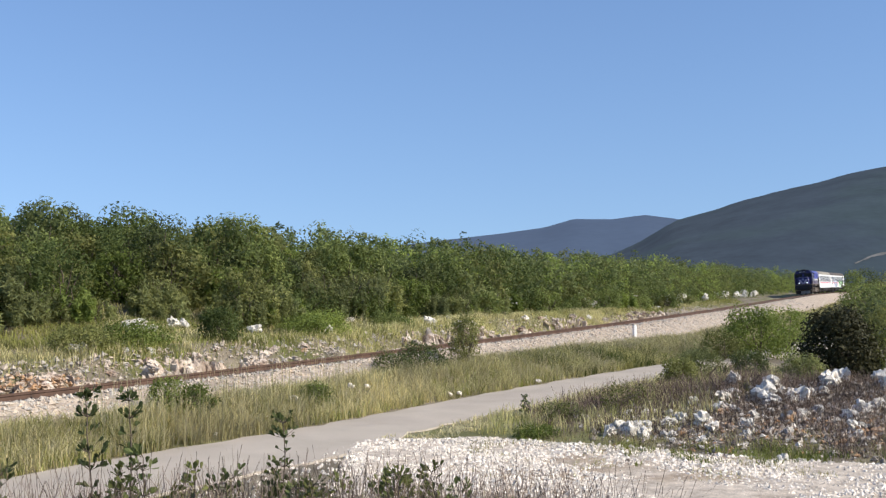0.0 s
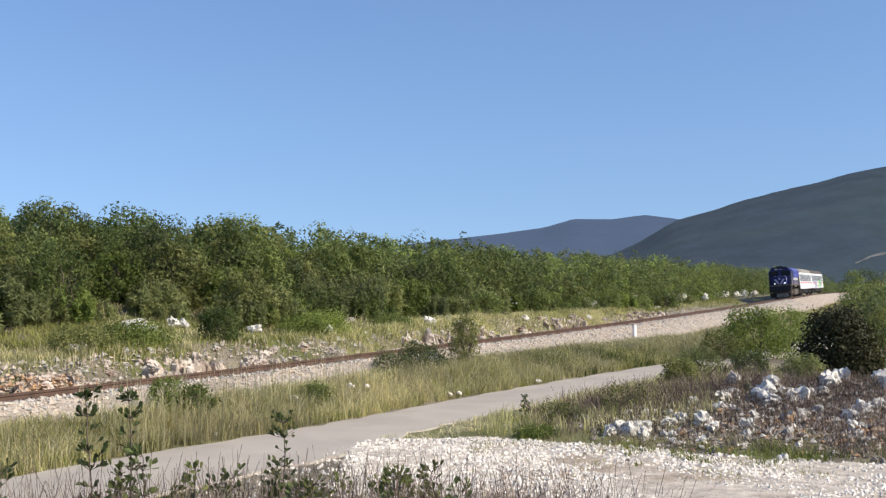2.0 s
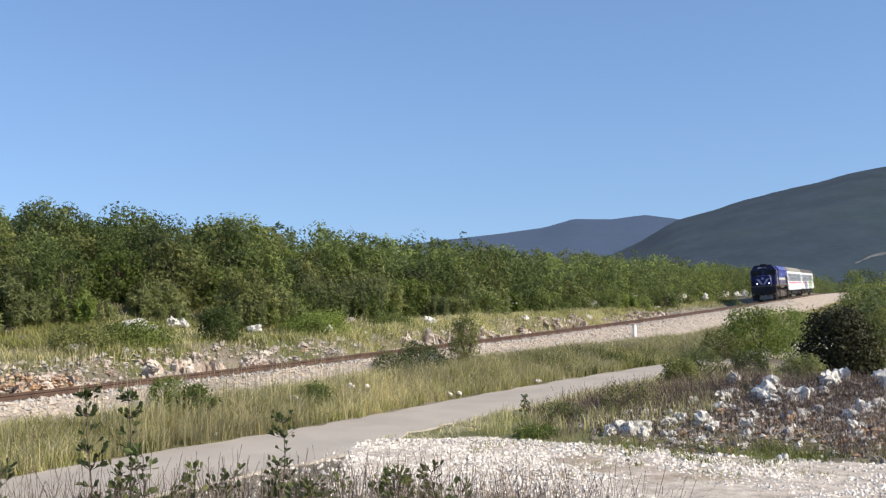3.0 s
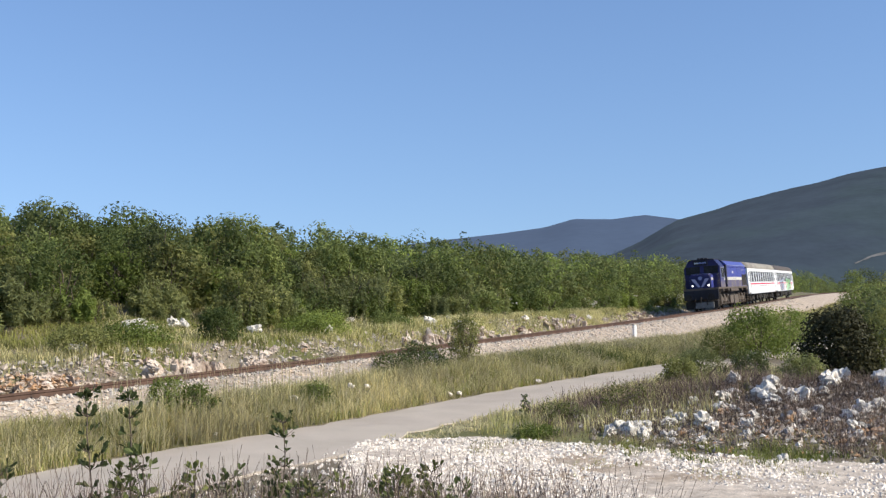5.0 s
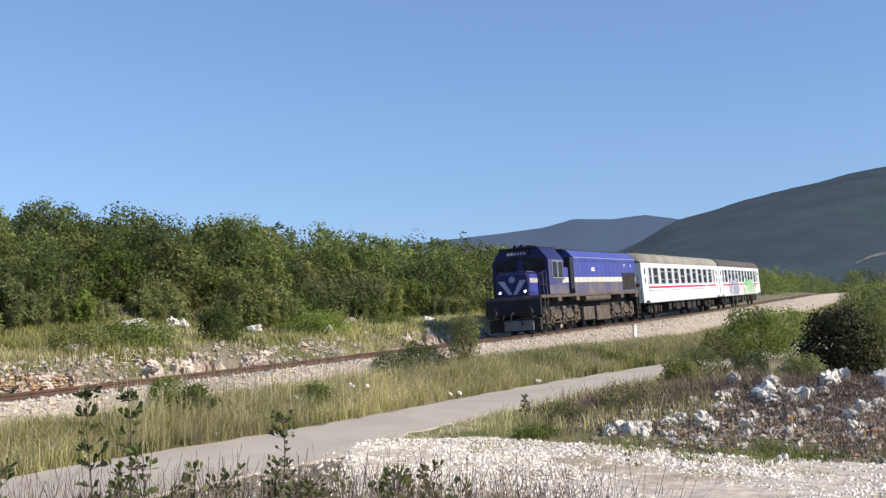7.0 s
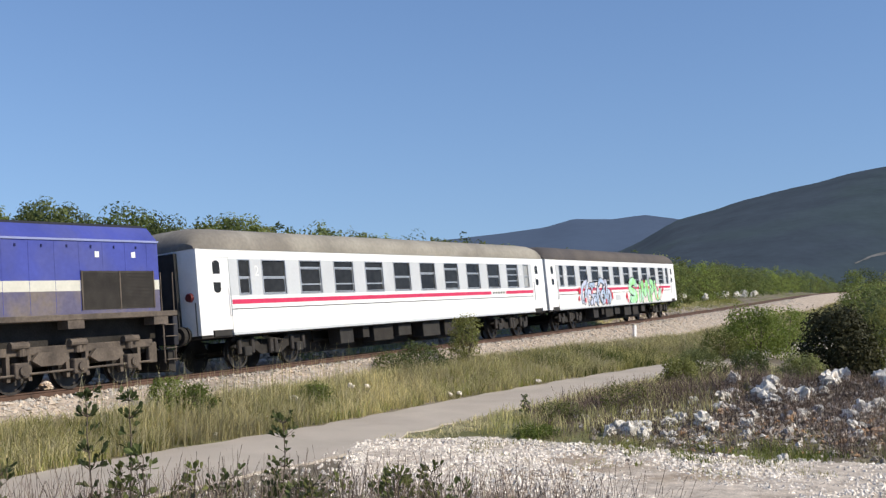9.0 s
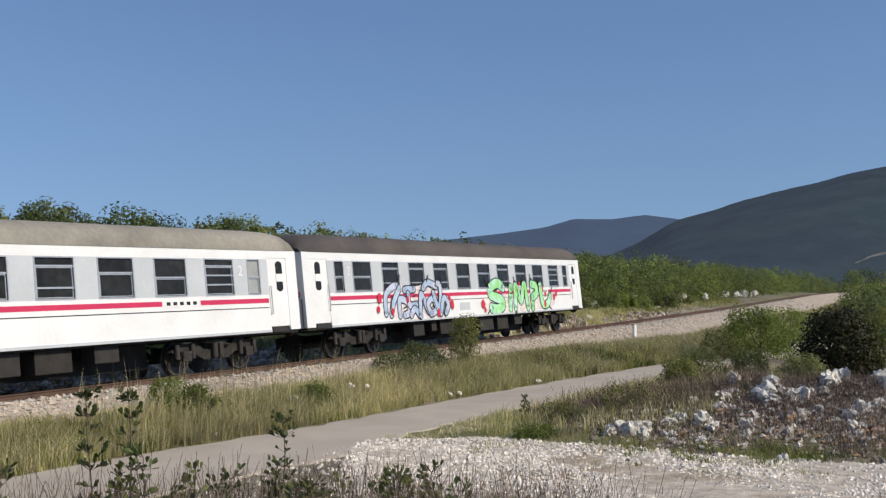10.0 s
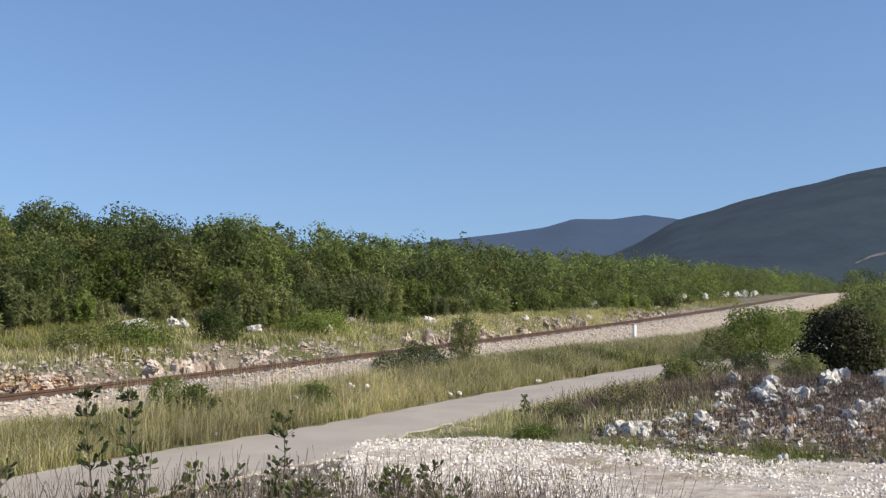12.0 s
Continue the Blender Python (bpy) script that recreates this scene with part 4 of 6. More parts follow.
def build_shrubs():
    rng = np.random.default_rng(71)
    shrub(13.15, 37.0, 2.6, 1.45, LEAF_SHADE, 201, "large dense bush, brown leaves darkened for its shaded side", 200, 62, 0.105)
    shrub(14.9, 37.0, 2.9, 1.5, LEAF_OLIVE, 202, "large olive green bush with yellowing leaves", 120, 55, 0.085)
    shrub(17.2, 41.5, 3.2, 2.0, LEAF_DARK, 203, "dense dark green bush beside the lane", 100, 50, 0.1)
    shrub(13.9, 50.5, 2.35, 1.9, LEAF_FRESH, 204, "fresh green spreading bush", 130, 55, 0.1)
    shrub(16.2, 53.5, 2.2, 1.7, LEAF_FRESH, 205, "fresh green spreading bush", 80, 45, 0.1)
    shrub(12.0, 49.0, 1.4, 1.2, LEAF_OLIVE, 206, "low olive green bush beside the ballast", 60, 40, 0.09)
    shrub(0.72, 40.0, 1.9, 0.75, LEAF_OLIVE, 207, "thin upright bush beside the ballast", 64, 52, 0.07)
    shrub(-0.75, 37.6, 1.0, 1.0, LEAF_DARK, 208, "low dark bush in the grass", 70, 50, 0.065)
    shrub(-1.6, 36.4, 0.8, 0.9, LEAF_DARK, 209, "low dark bush in the grass", 50, 45, 0.06)
    for k, (s, d, tall, wide, mat) in enumerate(((-4.6, -6.0, 0.95, 1.4, LEAF_FRESH), (-3.0, -6.2, 0.85, 1.3, LEAF_FRESH), (2.9, -5.7, 1.3, 1.0, LEAF), (7.2, -5.9, 0.85, 1.5, LEAF_FRESH), (9.4, -6.2, 0.75, 1.4, LEAF_OLIVE), (-10.6, -6.2, 0.7, 1.2, LEAF))):
        p = on_track(s, d, 0, 0)
        shrub(p.x, p.y, tall, wide, mat, 260 + k, "low green bush spreading over the rocky bank", 90, 55, 0.075)
    for k, (x, y, tall, wide, mat, clumps, label) in enumerate(((-12.8, 51.3, 4.5, 1.9, LEAF_DARK, 60, "taller dark oak standing above the scrub"), (-14.6, 51.6, 3.6, 1.8, LEAF, 60, "taller green oak standing above the scrub"),
                                                              (-10.4, 55.9, 4.5, 1.2, LEAF_GREY, 50, "slender thinly leaved tree above the scrub"))):
        shrub(x, y, tall, wide, mat, 280 + k, label, clumps, 44, 0.12, group="scrub woodland beyond the track", category="tree")
    for k, (s, d, tall, wide) in enumerate(((15.6, 3.2, 0.9, 0.55), (15.0, 3.6, 0.75, 0.5), (11.0, 4.2, 0.6, 0.55))):
        p = on_track(s, d, 0, 0)
        shrub(p.x, p.y, tall, wide, LEAF_FRESH, 290 + k, "fresh green weeds at the ballast's edge", 40, 60, 0.055)
    shrub(8.6, 38.0, 1.25, 1.0, LEAF_GREY, 210, "grey-green verge bush with fine leaves", 75, 62, 0.065)
    shrub(7.4, 36.0, 1.0, 0.8, LEAF_OLIVE, 211, "olive green verge bush", 75, 62, 0.065)
    shrub(9.8, 36.5, 1.2, 0.9, LEAF_DARK, 212, "dark green verge bush", 75, 62, 0.065)
    shrub(11.2, 35.2, 1.0, 0.9, LEAF_GREY, 213, "grey-green verge bush with fine leaves", 75, 62, 0.065)
    shrub(2.05, 29.3, 0.75, 0.14, LEAF_DARK, 214, "small upright sapling at the verge", 14, 22, 0.045)
    shrub(2.0, 25.7, 0.3, 0.6, LEAF_FRESH, 215, "low bright green herb cushion", 50, 40, 0.05)
    shrub(3.0, 28.4, 0.5, 0.8, LEAF_OLIVE, 216, "low brownish verge scrub", 36, 34, 0.05)
    shrub(4.6, 29.5, 0.7, 0.9, LEAF_OLIVE, 217, "low brownish verge scrub", 40, 34, 0.05)
    for i, (x, y, t, w) in enumerate(((33.0, 88.0, 3.4, 2.6), (29.5, 76.0, 3.0, 2.2), (38.0, 97.0, 3.2, 2.8), (26.5, 67.0, 2.6, 2.0), (36.0, 84.0, 3.6, 2.6), (44.0, 110.0, 3.4, 3.0), (50.0, 118.0, 3.8, 3.0), (31.0, 72.0, 3.4, 2.4), (57.0, 150.0, 3.4, 3.0), (39.0, 109.0, 4.5, 1.5), (41.8, 112.0, 4.7, 2.0), (44.8, 114.0, 4.4, 2.2), (66.0, 170.0, 3.4, 3.0), (23.5, 62.0, 2.2, 1.7))):
        shrub(x, y, t, w, (LEAF, LEAF_DARK, LEAF_OLIVE)[i % 3], 220 + i, "green scrub bush beside the lane", 60, 34, 0.16)
    # dry scrub over the heap and verge
    x, y = rng.normal(7.4, 3.2, 3000), rng.normal(28.4, 2.4, 3000)
    k = (road_distance(x, y) > 1.9) & (x > 2.2) & ~inside(x, y, GRAVEL_EDGE)
    twig_tangle("dry_scrub", rng, x[k], y[k], 0.34, TWIG, "dry purplish-brown twigs over the rubble", 6, 0.0065)
    x, y = rng.normal(6.3, 1.7, 700), rng.normal(31.0, 1.5, 700)
    k = road_distance(x, y) > 1.9
    twig_tangle("dry_scrub", rng, x[k], y[k], 0.62, TWIG, "tall dry brown scrub between the lane and the heap", 6, 0.006)
    x, y = rng.uniform(8, 14, 1300), rng.uniform(22, 31, 1300)
    twig_tangle("dry_scrub", rng, x, y, 0.45, TWIG, "dry brown scrub twigs", 6, 0.0065)


def leafy_stem(x, y, tall, seed, leaf, bend, label, mat, twigs=5):
    """A young oak shoot close by: thin bent stem, tufts of lobed, folded leaves close to it, densest at the tip."""
    rng = np.random.default_rng(seed)
    root = tagged(new("oak_shoot"), label, "sapling", "shoots before the lane")
    root.location = (x, y, z_at(x, y))
    bm, tips, p = bmesh.new(), [], Vector((0, 0, -0.05))
    n = 13
    for k in range(n):
        q = p + Vector((bend * 0.006 * (n - k) * 0.5 + rng.normal() * 0.006, rng.normal() * 0.008, tall / n))
        rod(bm, p, q, 0.007 * (1 - 0.75 * k / n) + 0.001, 0.007 * (1 - 0.75 * (k + 1) / n) + 0.001, 6)
        if k >= 3:
            tuft = (1.0, 0.45, 0.8)[k % 3] if k < n - 2 else 1.4
            for _ in range(max(1, round(twigs * tuft))):
                a = rng.random() * 6.28
                e = q + Vector((math.cos(a), math.sin(a), rng.uniform(0.2, 1.1))) * rng.uniform(0.012, 0.055)
                rod(bm, q, e, 0.0018, 0.0012, 4)
                tips.append((e, (e - q).normalized()))
            if k in (5, 8) and twigs > 5:
                a = rng.random() * 6.28
                e = q + Vector((math.cos(a) * 0.11, math.sin(a) * 0.11, 0.1))
                rod(bm, q, e, 0.003, 0.0015, 5)
                tips += [(q.lerp(e, t), Vector((math.cos(a), math.sin(a), 0.9)).normalized()) for t in (0.6, 0.8, 1.0, 1.0)]
        p = q
    part("stem", bm, BARK, root)
    bm = bmesh.new()
    for e, way in tips:
        for _ in range(2):
            a = (way + Vector(rng.normal(size=3)) * 0.45 + Vector((0, 0, 0.35))).normalized()
            b = a.cross(Vector(rng.normal(size=3))).normalized()
            c = a.cross(b)
            L = leaf * rng.uniform(0.6, 1.2)
            mid = [bm.verts.new(e + a * L * t + c * L * 0.05 * math.sin(t * 3)) for t in (0.0, 0.35, 0.7, 1.0)]
            for sgn in (-1, 1):
                edge = [bm.verts.new(e + a * L * t + b * sgn * L * w + c * L * 0.12) for t, w in ((0.28, 0.16), (0.45, 0.17), (0.65, 0.25), (0.9, 0.16))]
                bm.faces.new((mid[0], edge[0], edge[1], mid[1]))
                bm.faces.new((mid[1], edge[1], edge[2], mid[2]))
                bm.faces.new((mid[2], edge[2], edge[3], mid[3]))
    part("foliage", bm, mat, root)
    return root


def build_foreground():
    rng = np.random.default_rng(91)
    leafy_stem(-1.93, 6.5, 1.30, 301, 0.05, -0.25, "slender oak shoot with dark lobed leaves", LEAF_DARK, 10)
    leafy_stem(-1.78, 6.5, 1.27, 302, 0.046, 0.05, "slender oak shoot with dark lobed leaves", LEAF_DARK, 10)
    leafy_stem(-0.98, 6.6, 1.10, 303, 0.042, 0.3, "slender oak shoot with dark lobed leaves", LEAF_DARK, 10)
    leafy_stem(-1.1, 6.7, 0.88, 304, 0.045, 0.3, "small oak shoot among dry twigs", LEAF_OLIVE, 3)
    leafy_stem(-2.55, 6.4, 0.9, 305, 0.05, 0.2, "small oak shoot among dry twigs", LEAF_DARK, 4)
    leafy_stem(-1.55, 6.3, 0.92, 306, 0.06, -0.4, "small oak shoot among dry twigs", LEAF_DARK, 4)
    leafy_stem(0.38, 6.6, 0.62, 307, 0.03, 0.2, "dry weed stalk with small seed heads", TWIG, 2)
    for i in range(38):
        leafy_stem(rng.uniform(-2.7, 0.4), rng.uniform(5.7, 6.6), rng.uniform(0.55, 0.8), 310 + i, 0.045, rng.normal() * 0.4, "small leafy weed among dry twigs", LEAF_OLIVE if i % 3 else LEAF_DARK, 5)
    x, y = rng.uniform(-3.2, 0.9, 1700), rng.uniform(5.4, 7.4, 1700)
    twig_tangle("dry_weeds", rng, x, y, 0.86, TWIG, "tangle of dry brown weeds and stalks", 7, 0.003, wild=0.5)
    x, y = rng.uniform(-3.2, 0.3, 1500), rng.uniform(5.6, 7.0, 1500)
    blades("weed_grass", x, y, rng.uniform(0.35, 0.78, 1500), 0.006, GRASS, 95, "thin dry grass among the weeds", 0.35)
    x, y = rng.uniform(-5.5, 7, 2500), rng.uniform(9.5, 15, 2500)
    blades("bank_grass", x, y, rng.uniform(0.1, 0.3, 2500), 0.014, GRASS, 96, "short dry grass on the bank", 0.4)


def build_small_things():
    p = on_track(-21.0, 2.75, 0, 0)
    zt = z_at(p.x, p.y)
    post = tagged(new("marker_post"), "short white painted lineside marker post", "marker post")
    post.location = (p.x, p.y, zt)
    post.rotation_euler = (0, 0, 0.7)
    part("shaft", one_box(-0.09, 0.09, -0.07, 0.07, -0.2, 0.95, bevel=0.015), COACH_WHITE, post)
    part("cap", one_box(-0.1, 0.1, -0.08, 0.08, 0.95, 1.0, bevel=0.015), STONE, post)
    rng = np.random.default_rng(5)
    for x, y, size in ((-5.95, 30.9, 0.26), (-5.2, 25.9, 0.1), (-4.35, 28.0, 0.12), (0.15, 34.3, 0.22), (0.45, 34.6, 0.2), (-2.6, 32.0, 0.25), (-2.2, 32.6, 0.2), (3.2, 38.6, 0.2), (-3.9, 29.5, 0.3)):
        rock_thing(x, y, size, rock_mesh(int(size * 900), WHITE_STONE, 2, 0.2), rng, "loose white stone in the verge grass", 0.0, lift=0.12, group="loose verge stones")


# ---- train materials ----
COACH_WHITE = material("coach_white", (0.85, 0.84, 0.81), 0.45, vary=0.05, scale=0.8, fine=12, patch=(0.77, 0.755, 0.715), patch_scale=1.1, patch_edge=(0.5, 0.85))
COACH_GREY = material("coach_grey", (0.555, 0.57, 0.575), 0.5, vary=0.06, scale=0.9, fine=14)
STRIPE_RED = material("stripe_red", (0.62, 0.035, 0.10), 0.45, vary=0.08, scale=2, fine=20)
ROOF_BEIGE = material("roof_beige", (0.30, 0.275, 0.225), 0.8, vary=0.18, scale=0.5, fine=9, patch=(0.20, 0.18, 0.15), patch_scale=0.4)
ROOF_BROWN = material("roof_brown", (0.105, 0.088, 0.075), 0.8, vary=0.2, scale=0.5, fine=9, patch=(0.075, 0.065, 0.06), patch_scale=0.4)
# opaque panes: the dark of the unlit inside is put into their colour
WINDOW_GLASS = material("window_glass", (0.028, 0.028, 0.027), 0.2, vary=0.3, scale=1.5, fine=6, spec=0.12)
BLIND = material("pale_window", (0.36, 0.36, 0.34), 0.3, vary=0.1, scale=2, fine=9)
ALUMINIUM = material("aluminium", (0.55, 0.55, 0.54), 0.4, 0.6, vary=0.1, scale=5, fine=50)
UNDERFRAME = material("underframe", (0.030, 0.026, 0.022), 0.9, vary=0.35, scale=2.5, fine=20)
GRIME = material("grime", (0.125, 0.100, 0.078), 0.9, vary=0.3, scale=1.6, fine=18, patch=(0.09, 0.072, 0.058), patch_scale=2.2)
EQUIPMENT = material("equipment", (0.034, 0.031, 0.028), 0.85, vary=0.3, scale=2, fine=18)
STEEL = material("wheel_steel", (0.052, 0.045, 0.039), 0.6, 0.4, vary=0.3, scale=4, fine=30)
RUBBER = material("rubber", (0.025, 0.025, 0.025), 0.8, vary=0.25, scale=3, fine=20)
LOCO_BLUE = material("loco_blue", (0.062, 0.076, 0.32), 0.42, vary=0.12, scale=0.7, fine=10, patch=(0.078, 0.088, 0.29), patch_scale=0.8)
# shade of the cab and nose front put into the paint; latches share it
LOCO_NAVY_SHADE = material("loco_navy_shade", (0.014, 0.016, 0.085), 0.5, vary=0.2, scale=0.9, fine=12)
LOCO_FADED = material("loco_faded", (0.118, 0.108, 0.175), 0.65, vary=0.2, scale=0.9, fine=12, patch=(0.155, 0.128, 0.115), patch_scale=0.9)
LOCO_CAB = material("loco_cab", (0.058, 0.060, 0.165), 0.5, vary=0.2, scale=0.9, fine=12, patch=(0.085, 0.08, 0.15), patch_scale=1.2)
LOCO_DARK = material("loco_dark", (0.022, 0.022, 0.028), 0.75, vary=0.3, scale=1.2, fine=14)
CREAM = material("cream", (0.60, 0.58, 0.49), 0.5, vary=0.08, scale=1, fine=12)
PALE_BLUE = material("pale_blue", (0.25, 0.28, 0.48), 0.5, vary=0.1, scale=1.5, fine=14)
CHEVRON = material("chevron_lilac", (0.36, 0.36, 0.52), 0.5, vary=0.1, scale=1.5, fine=14)
GUARD_GREY = material("guard_grey", (0.20, 0.20, 0.19), 0.7, vary=0.2, scale=2, fine=16)
LAMP_RED = material("lamp_red", (0.12, 0.02, 0.02), 0.35, vary=0.15, scale=4, fine=30)
GRILLE = material("grille", (0.045, 0.039, 0.033), 0.85, vary=0.25, scale=3, fine=60)
SPRAY_BLACK = material("spray_black", (0.025, 0.025, 0.03), 0.5, vary=0.2, scale=3, fine=20)
SPRAY_GREEN = material("spray_green", (0.33, 0.76, 0.24), 0.5, vary=0.1, scale=2, fine=9, patch=(0.52, 0.84, 0.62), patch_scale=1.6, patch_edge=(0.42, 0.6))
SPRAY_BLUE = material("spray_blue", (0.42, 0.52, 0.66), 0.5, vary=0.12, scale=2, fine=9, patch=(0.60, 0.62, 0.74), patch_scale=1.3)
SPRAY_RED = material("spray_red", (0.66, 0.03, 0.06), 0.5, vary=0.1, scale=3, fine=12)
SPRAY_PINK = material("spray_pink", (0.80, 0.70, 0.66), 0.5, vary=0.25, scale=3, fine=12)


def glowing(name, colour, strength):
    m = bpy.data.materials.new(name)
    m.use_nodes = True
    b = m.node_tree.nodes["Principled BSDF"]
    b.inputs["Base Color"].default_value = (*colour, 1)
    b.inputs["Emission Color"].default_value, b.inputs["Emission Strength"].default_value = (*colour, 1), strength
    return m


LAMP = glowing("headlamp", (1.0, 0.97, 0.95), 4.0)


# ---- train (moving) ----
SPEED, SLOWING, S_TAIL = 20.025, -0.1098, -44.70
COACH, LOCO = 24.5, 18.5
HALF = 1.41


def tail_at(t):
    return S_TAIL + SPEED * (t - 8) + SLOWING * (t - 8) ** 2 / 2


def loft(rings, cap=True):
    """A skin over closed rings of equal count."""
    bm = bmesh.new()
    vs = [[bm.verts.new(p) for p in r] for r in rings]
    n = len(vs[0])
    for a, c in zip(vs, vs[1:]):
        for k in range(n):
            bm.faces.new((a[k], a[(k + 1) % n], c[(k + 1) % n], c[k]))
    if cap:
        bm.faces.new(vs[0][::-1])
        bm.faces.new(vs[-1])
    bmesh.ops.recalc_face_normals(bm, faces=bm.faces)
    return bm


def smooth(ob, angle=0.6):
    ob.data.polygons.foreach_set("use_smooth", [True] * len(ob.data.polygons))
    ob.data.set_sharp_from_angle(angle=angle)
    return ob


def disc_wheel(bm, x, y, z, r, w, n=24):
    """A rail wheel with flange, tread and a dished web, its axle along y."""
    side = 1 if y > 0 else -1
    rings = []
    for rr, yy in ((0.09, y + side * w * 0.7), (0.16, y + side * w * 0.7), (r * 0.5, y + side * 0.01), (r * 0.86, y + side * 0.02), (r * 0.88, y + side * w * 0.5),
                   (r, y + side * w * 0.5), (r, y - side * w * 0.35), (r + 0.03, y - side * w * 0.4), (r + 0.03, y - side * w * 0.55), (0.09, y - side * w * 0.55)):
        rings.append([bm.verts.new((x + rr * math.cos(k * math.tau / n), yy, z + rr * math.sin(k * math.tau / n))) for k in range(n)])
    for a, c in zip(rings, rings[1:] + rings[:1]):
        for k in range(n):
            bm.faces.new((a[k], a[(k + 1) % n], c[(k + 1) % n], c[k]))


WHEELSETS = []


def wheelset(parent, x, r):
    bm = bmesh.new()
    for y in (-0.75, 0.75):
        disc_wheel(bm, 0, y, 0, r, 0.13)
    rod(bm, (0, -0.98, 0), (0, 0.98, 0), 0.08, n=10)
    bmesh.ops.recalc_face_normals(bm, faces=bm.faces)
    ob = part("wheelset", bm, STEEL, parent)
    ob.location = (x, 0, r)
    WHEELSETS.append((ob, x, r))
    return ob


def window(parent, x0, x1, z0, z1, side, bars, glass, name="window"):
    """A framed coach window set into its opening: pane, aluminium frame, sliding bars."""
    y = side * HALF
    win = part(name, one_box(x0, x1, min(y - side * 0.055, y - side * 0.035), max(y - side * 0.055, y - side * 0.035), z0, z1), glass, parent, "dark sliding window pane in its rubber seal")
    bm = bmesh.new()
    a, c = sorted((y - side * 0.035, y + side * 0.012))
    f = 0.035
    box(bm, x0, x1, a, c, z0, z0 + f)
    box(bm, x0, x1, a, c, z1 - f, z1)
    box(bm, x0, x0 + f, a, c, z0 + f, z1 - f)
    box(bm, x1 - f, x1, a, c, z0 + f, z1 - f)
    part("window_frame", bm, ALUMINIUM, win)
    bm = bmesh.new()
    g, q0, q1 = 0.022, y - side * 0.034, y - side * 0.012
    lo, hi = z0 + 0.05, z0 + (z1 - z0) * max(bars) - 0.03
    for u0, u1, v0, v1 in ((x0 + 0.06, x1 - 0.06, lo, lo + g), (x0 + 0.06, x1 - 0.06, hi - g, hi), (x0 + 0.06, x0 + 0.06 + g, lo + g, hi - g), (x1 - 0.06 - g, x1 - 0.06, lo + g, hi - g)):
        box(bm, u0, u1, *sorted((q0, q1)), v0, v1)
    part("sash", bm, ALUMINIUM, win)
    for h in bars:
        z = z0 + (z1 - z0) * h
        part("window_bar", one_box(x0 + f, x1 - f, *sorted((y - side * 0.032, y - side * 0.004)), z - 0.022, z + 0.022), ALUMINIUM, win)
    return win


def coach_door(parent, x0, x1, side, toward):
    """A folding end door with an oblong two-part light, a handle and a folded step below."""
    y = side * HALF
    a, c = sorted((y - side * 0.05, y - side * 0.012))
    door = part("door", one_box(x0, x1, a, c, 1.12, 3.14, bevel=0.01), COACH_WHITE, parent, "white folding end door with oblong window")
    mid = (x0 + x1) / 2 + 0.1 * toward
    bm = bmesh.new()
    n = 10
    outline = []
    for cz, s0 in ((2.95, 0), (2.25, math.pi)):
        outline += [(mid + 0.15 * math.cos(s0 + math.pi * k / n), cz + 0.1 * math.sin(s0 + math.pi * k / n)) for k in range(n + 1)]
    rings = [[(px, y - side * q, pz) for px, pz in outline] for q in (0.014, 0.002)]
    part("door_pane", loft(rings), WINDOW_GLASS, door)
    part("door_bar", one_box(mid - 0.16, mid + 0.16, *sorted((y - side * 0.004, y + side * 0.004)), 2.44, 2.67), COACH_WHITE, door)
    hx = x0 + 0.06 if toward > 0 else x1 - 0.06
    bm = bmesh.new()
    rod(bm, (hx, y + side * 0.05, 1.5), (hx, y + side * 0.05, 2.3), 0.016, n=6)
    rod(bm, (hx, y, 1.5), (hx, y + side * 0.05, 1.5), 0.014, n=6)
    rod(bm, (hx, y, 2.3), (hx, y + side * 0.05, 2.3), 0.014, n=6)
    part("grab_rail", bm, ALUMINIUM, door)
    part("step", one_box(x0 + 0.06, x1 - 0.1, *sorted((y - side * 0.25, y - side * 0.02)), 0.95, 1.12, bevel=0.01), EQUIPMENT, door, "grey folded metal step")
    return door


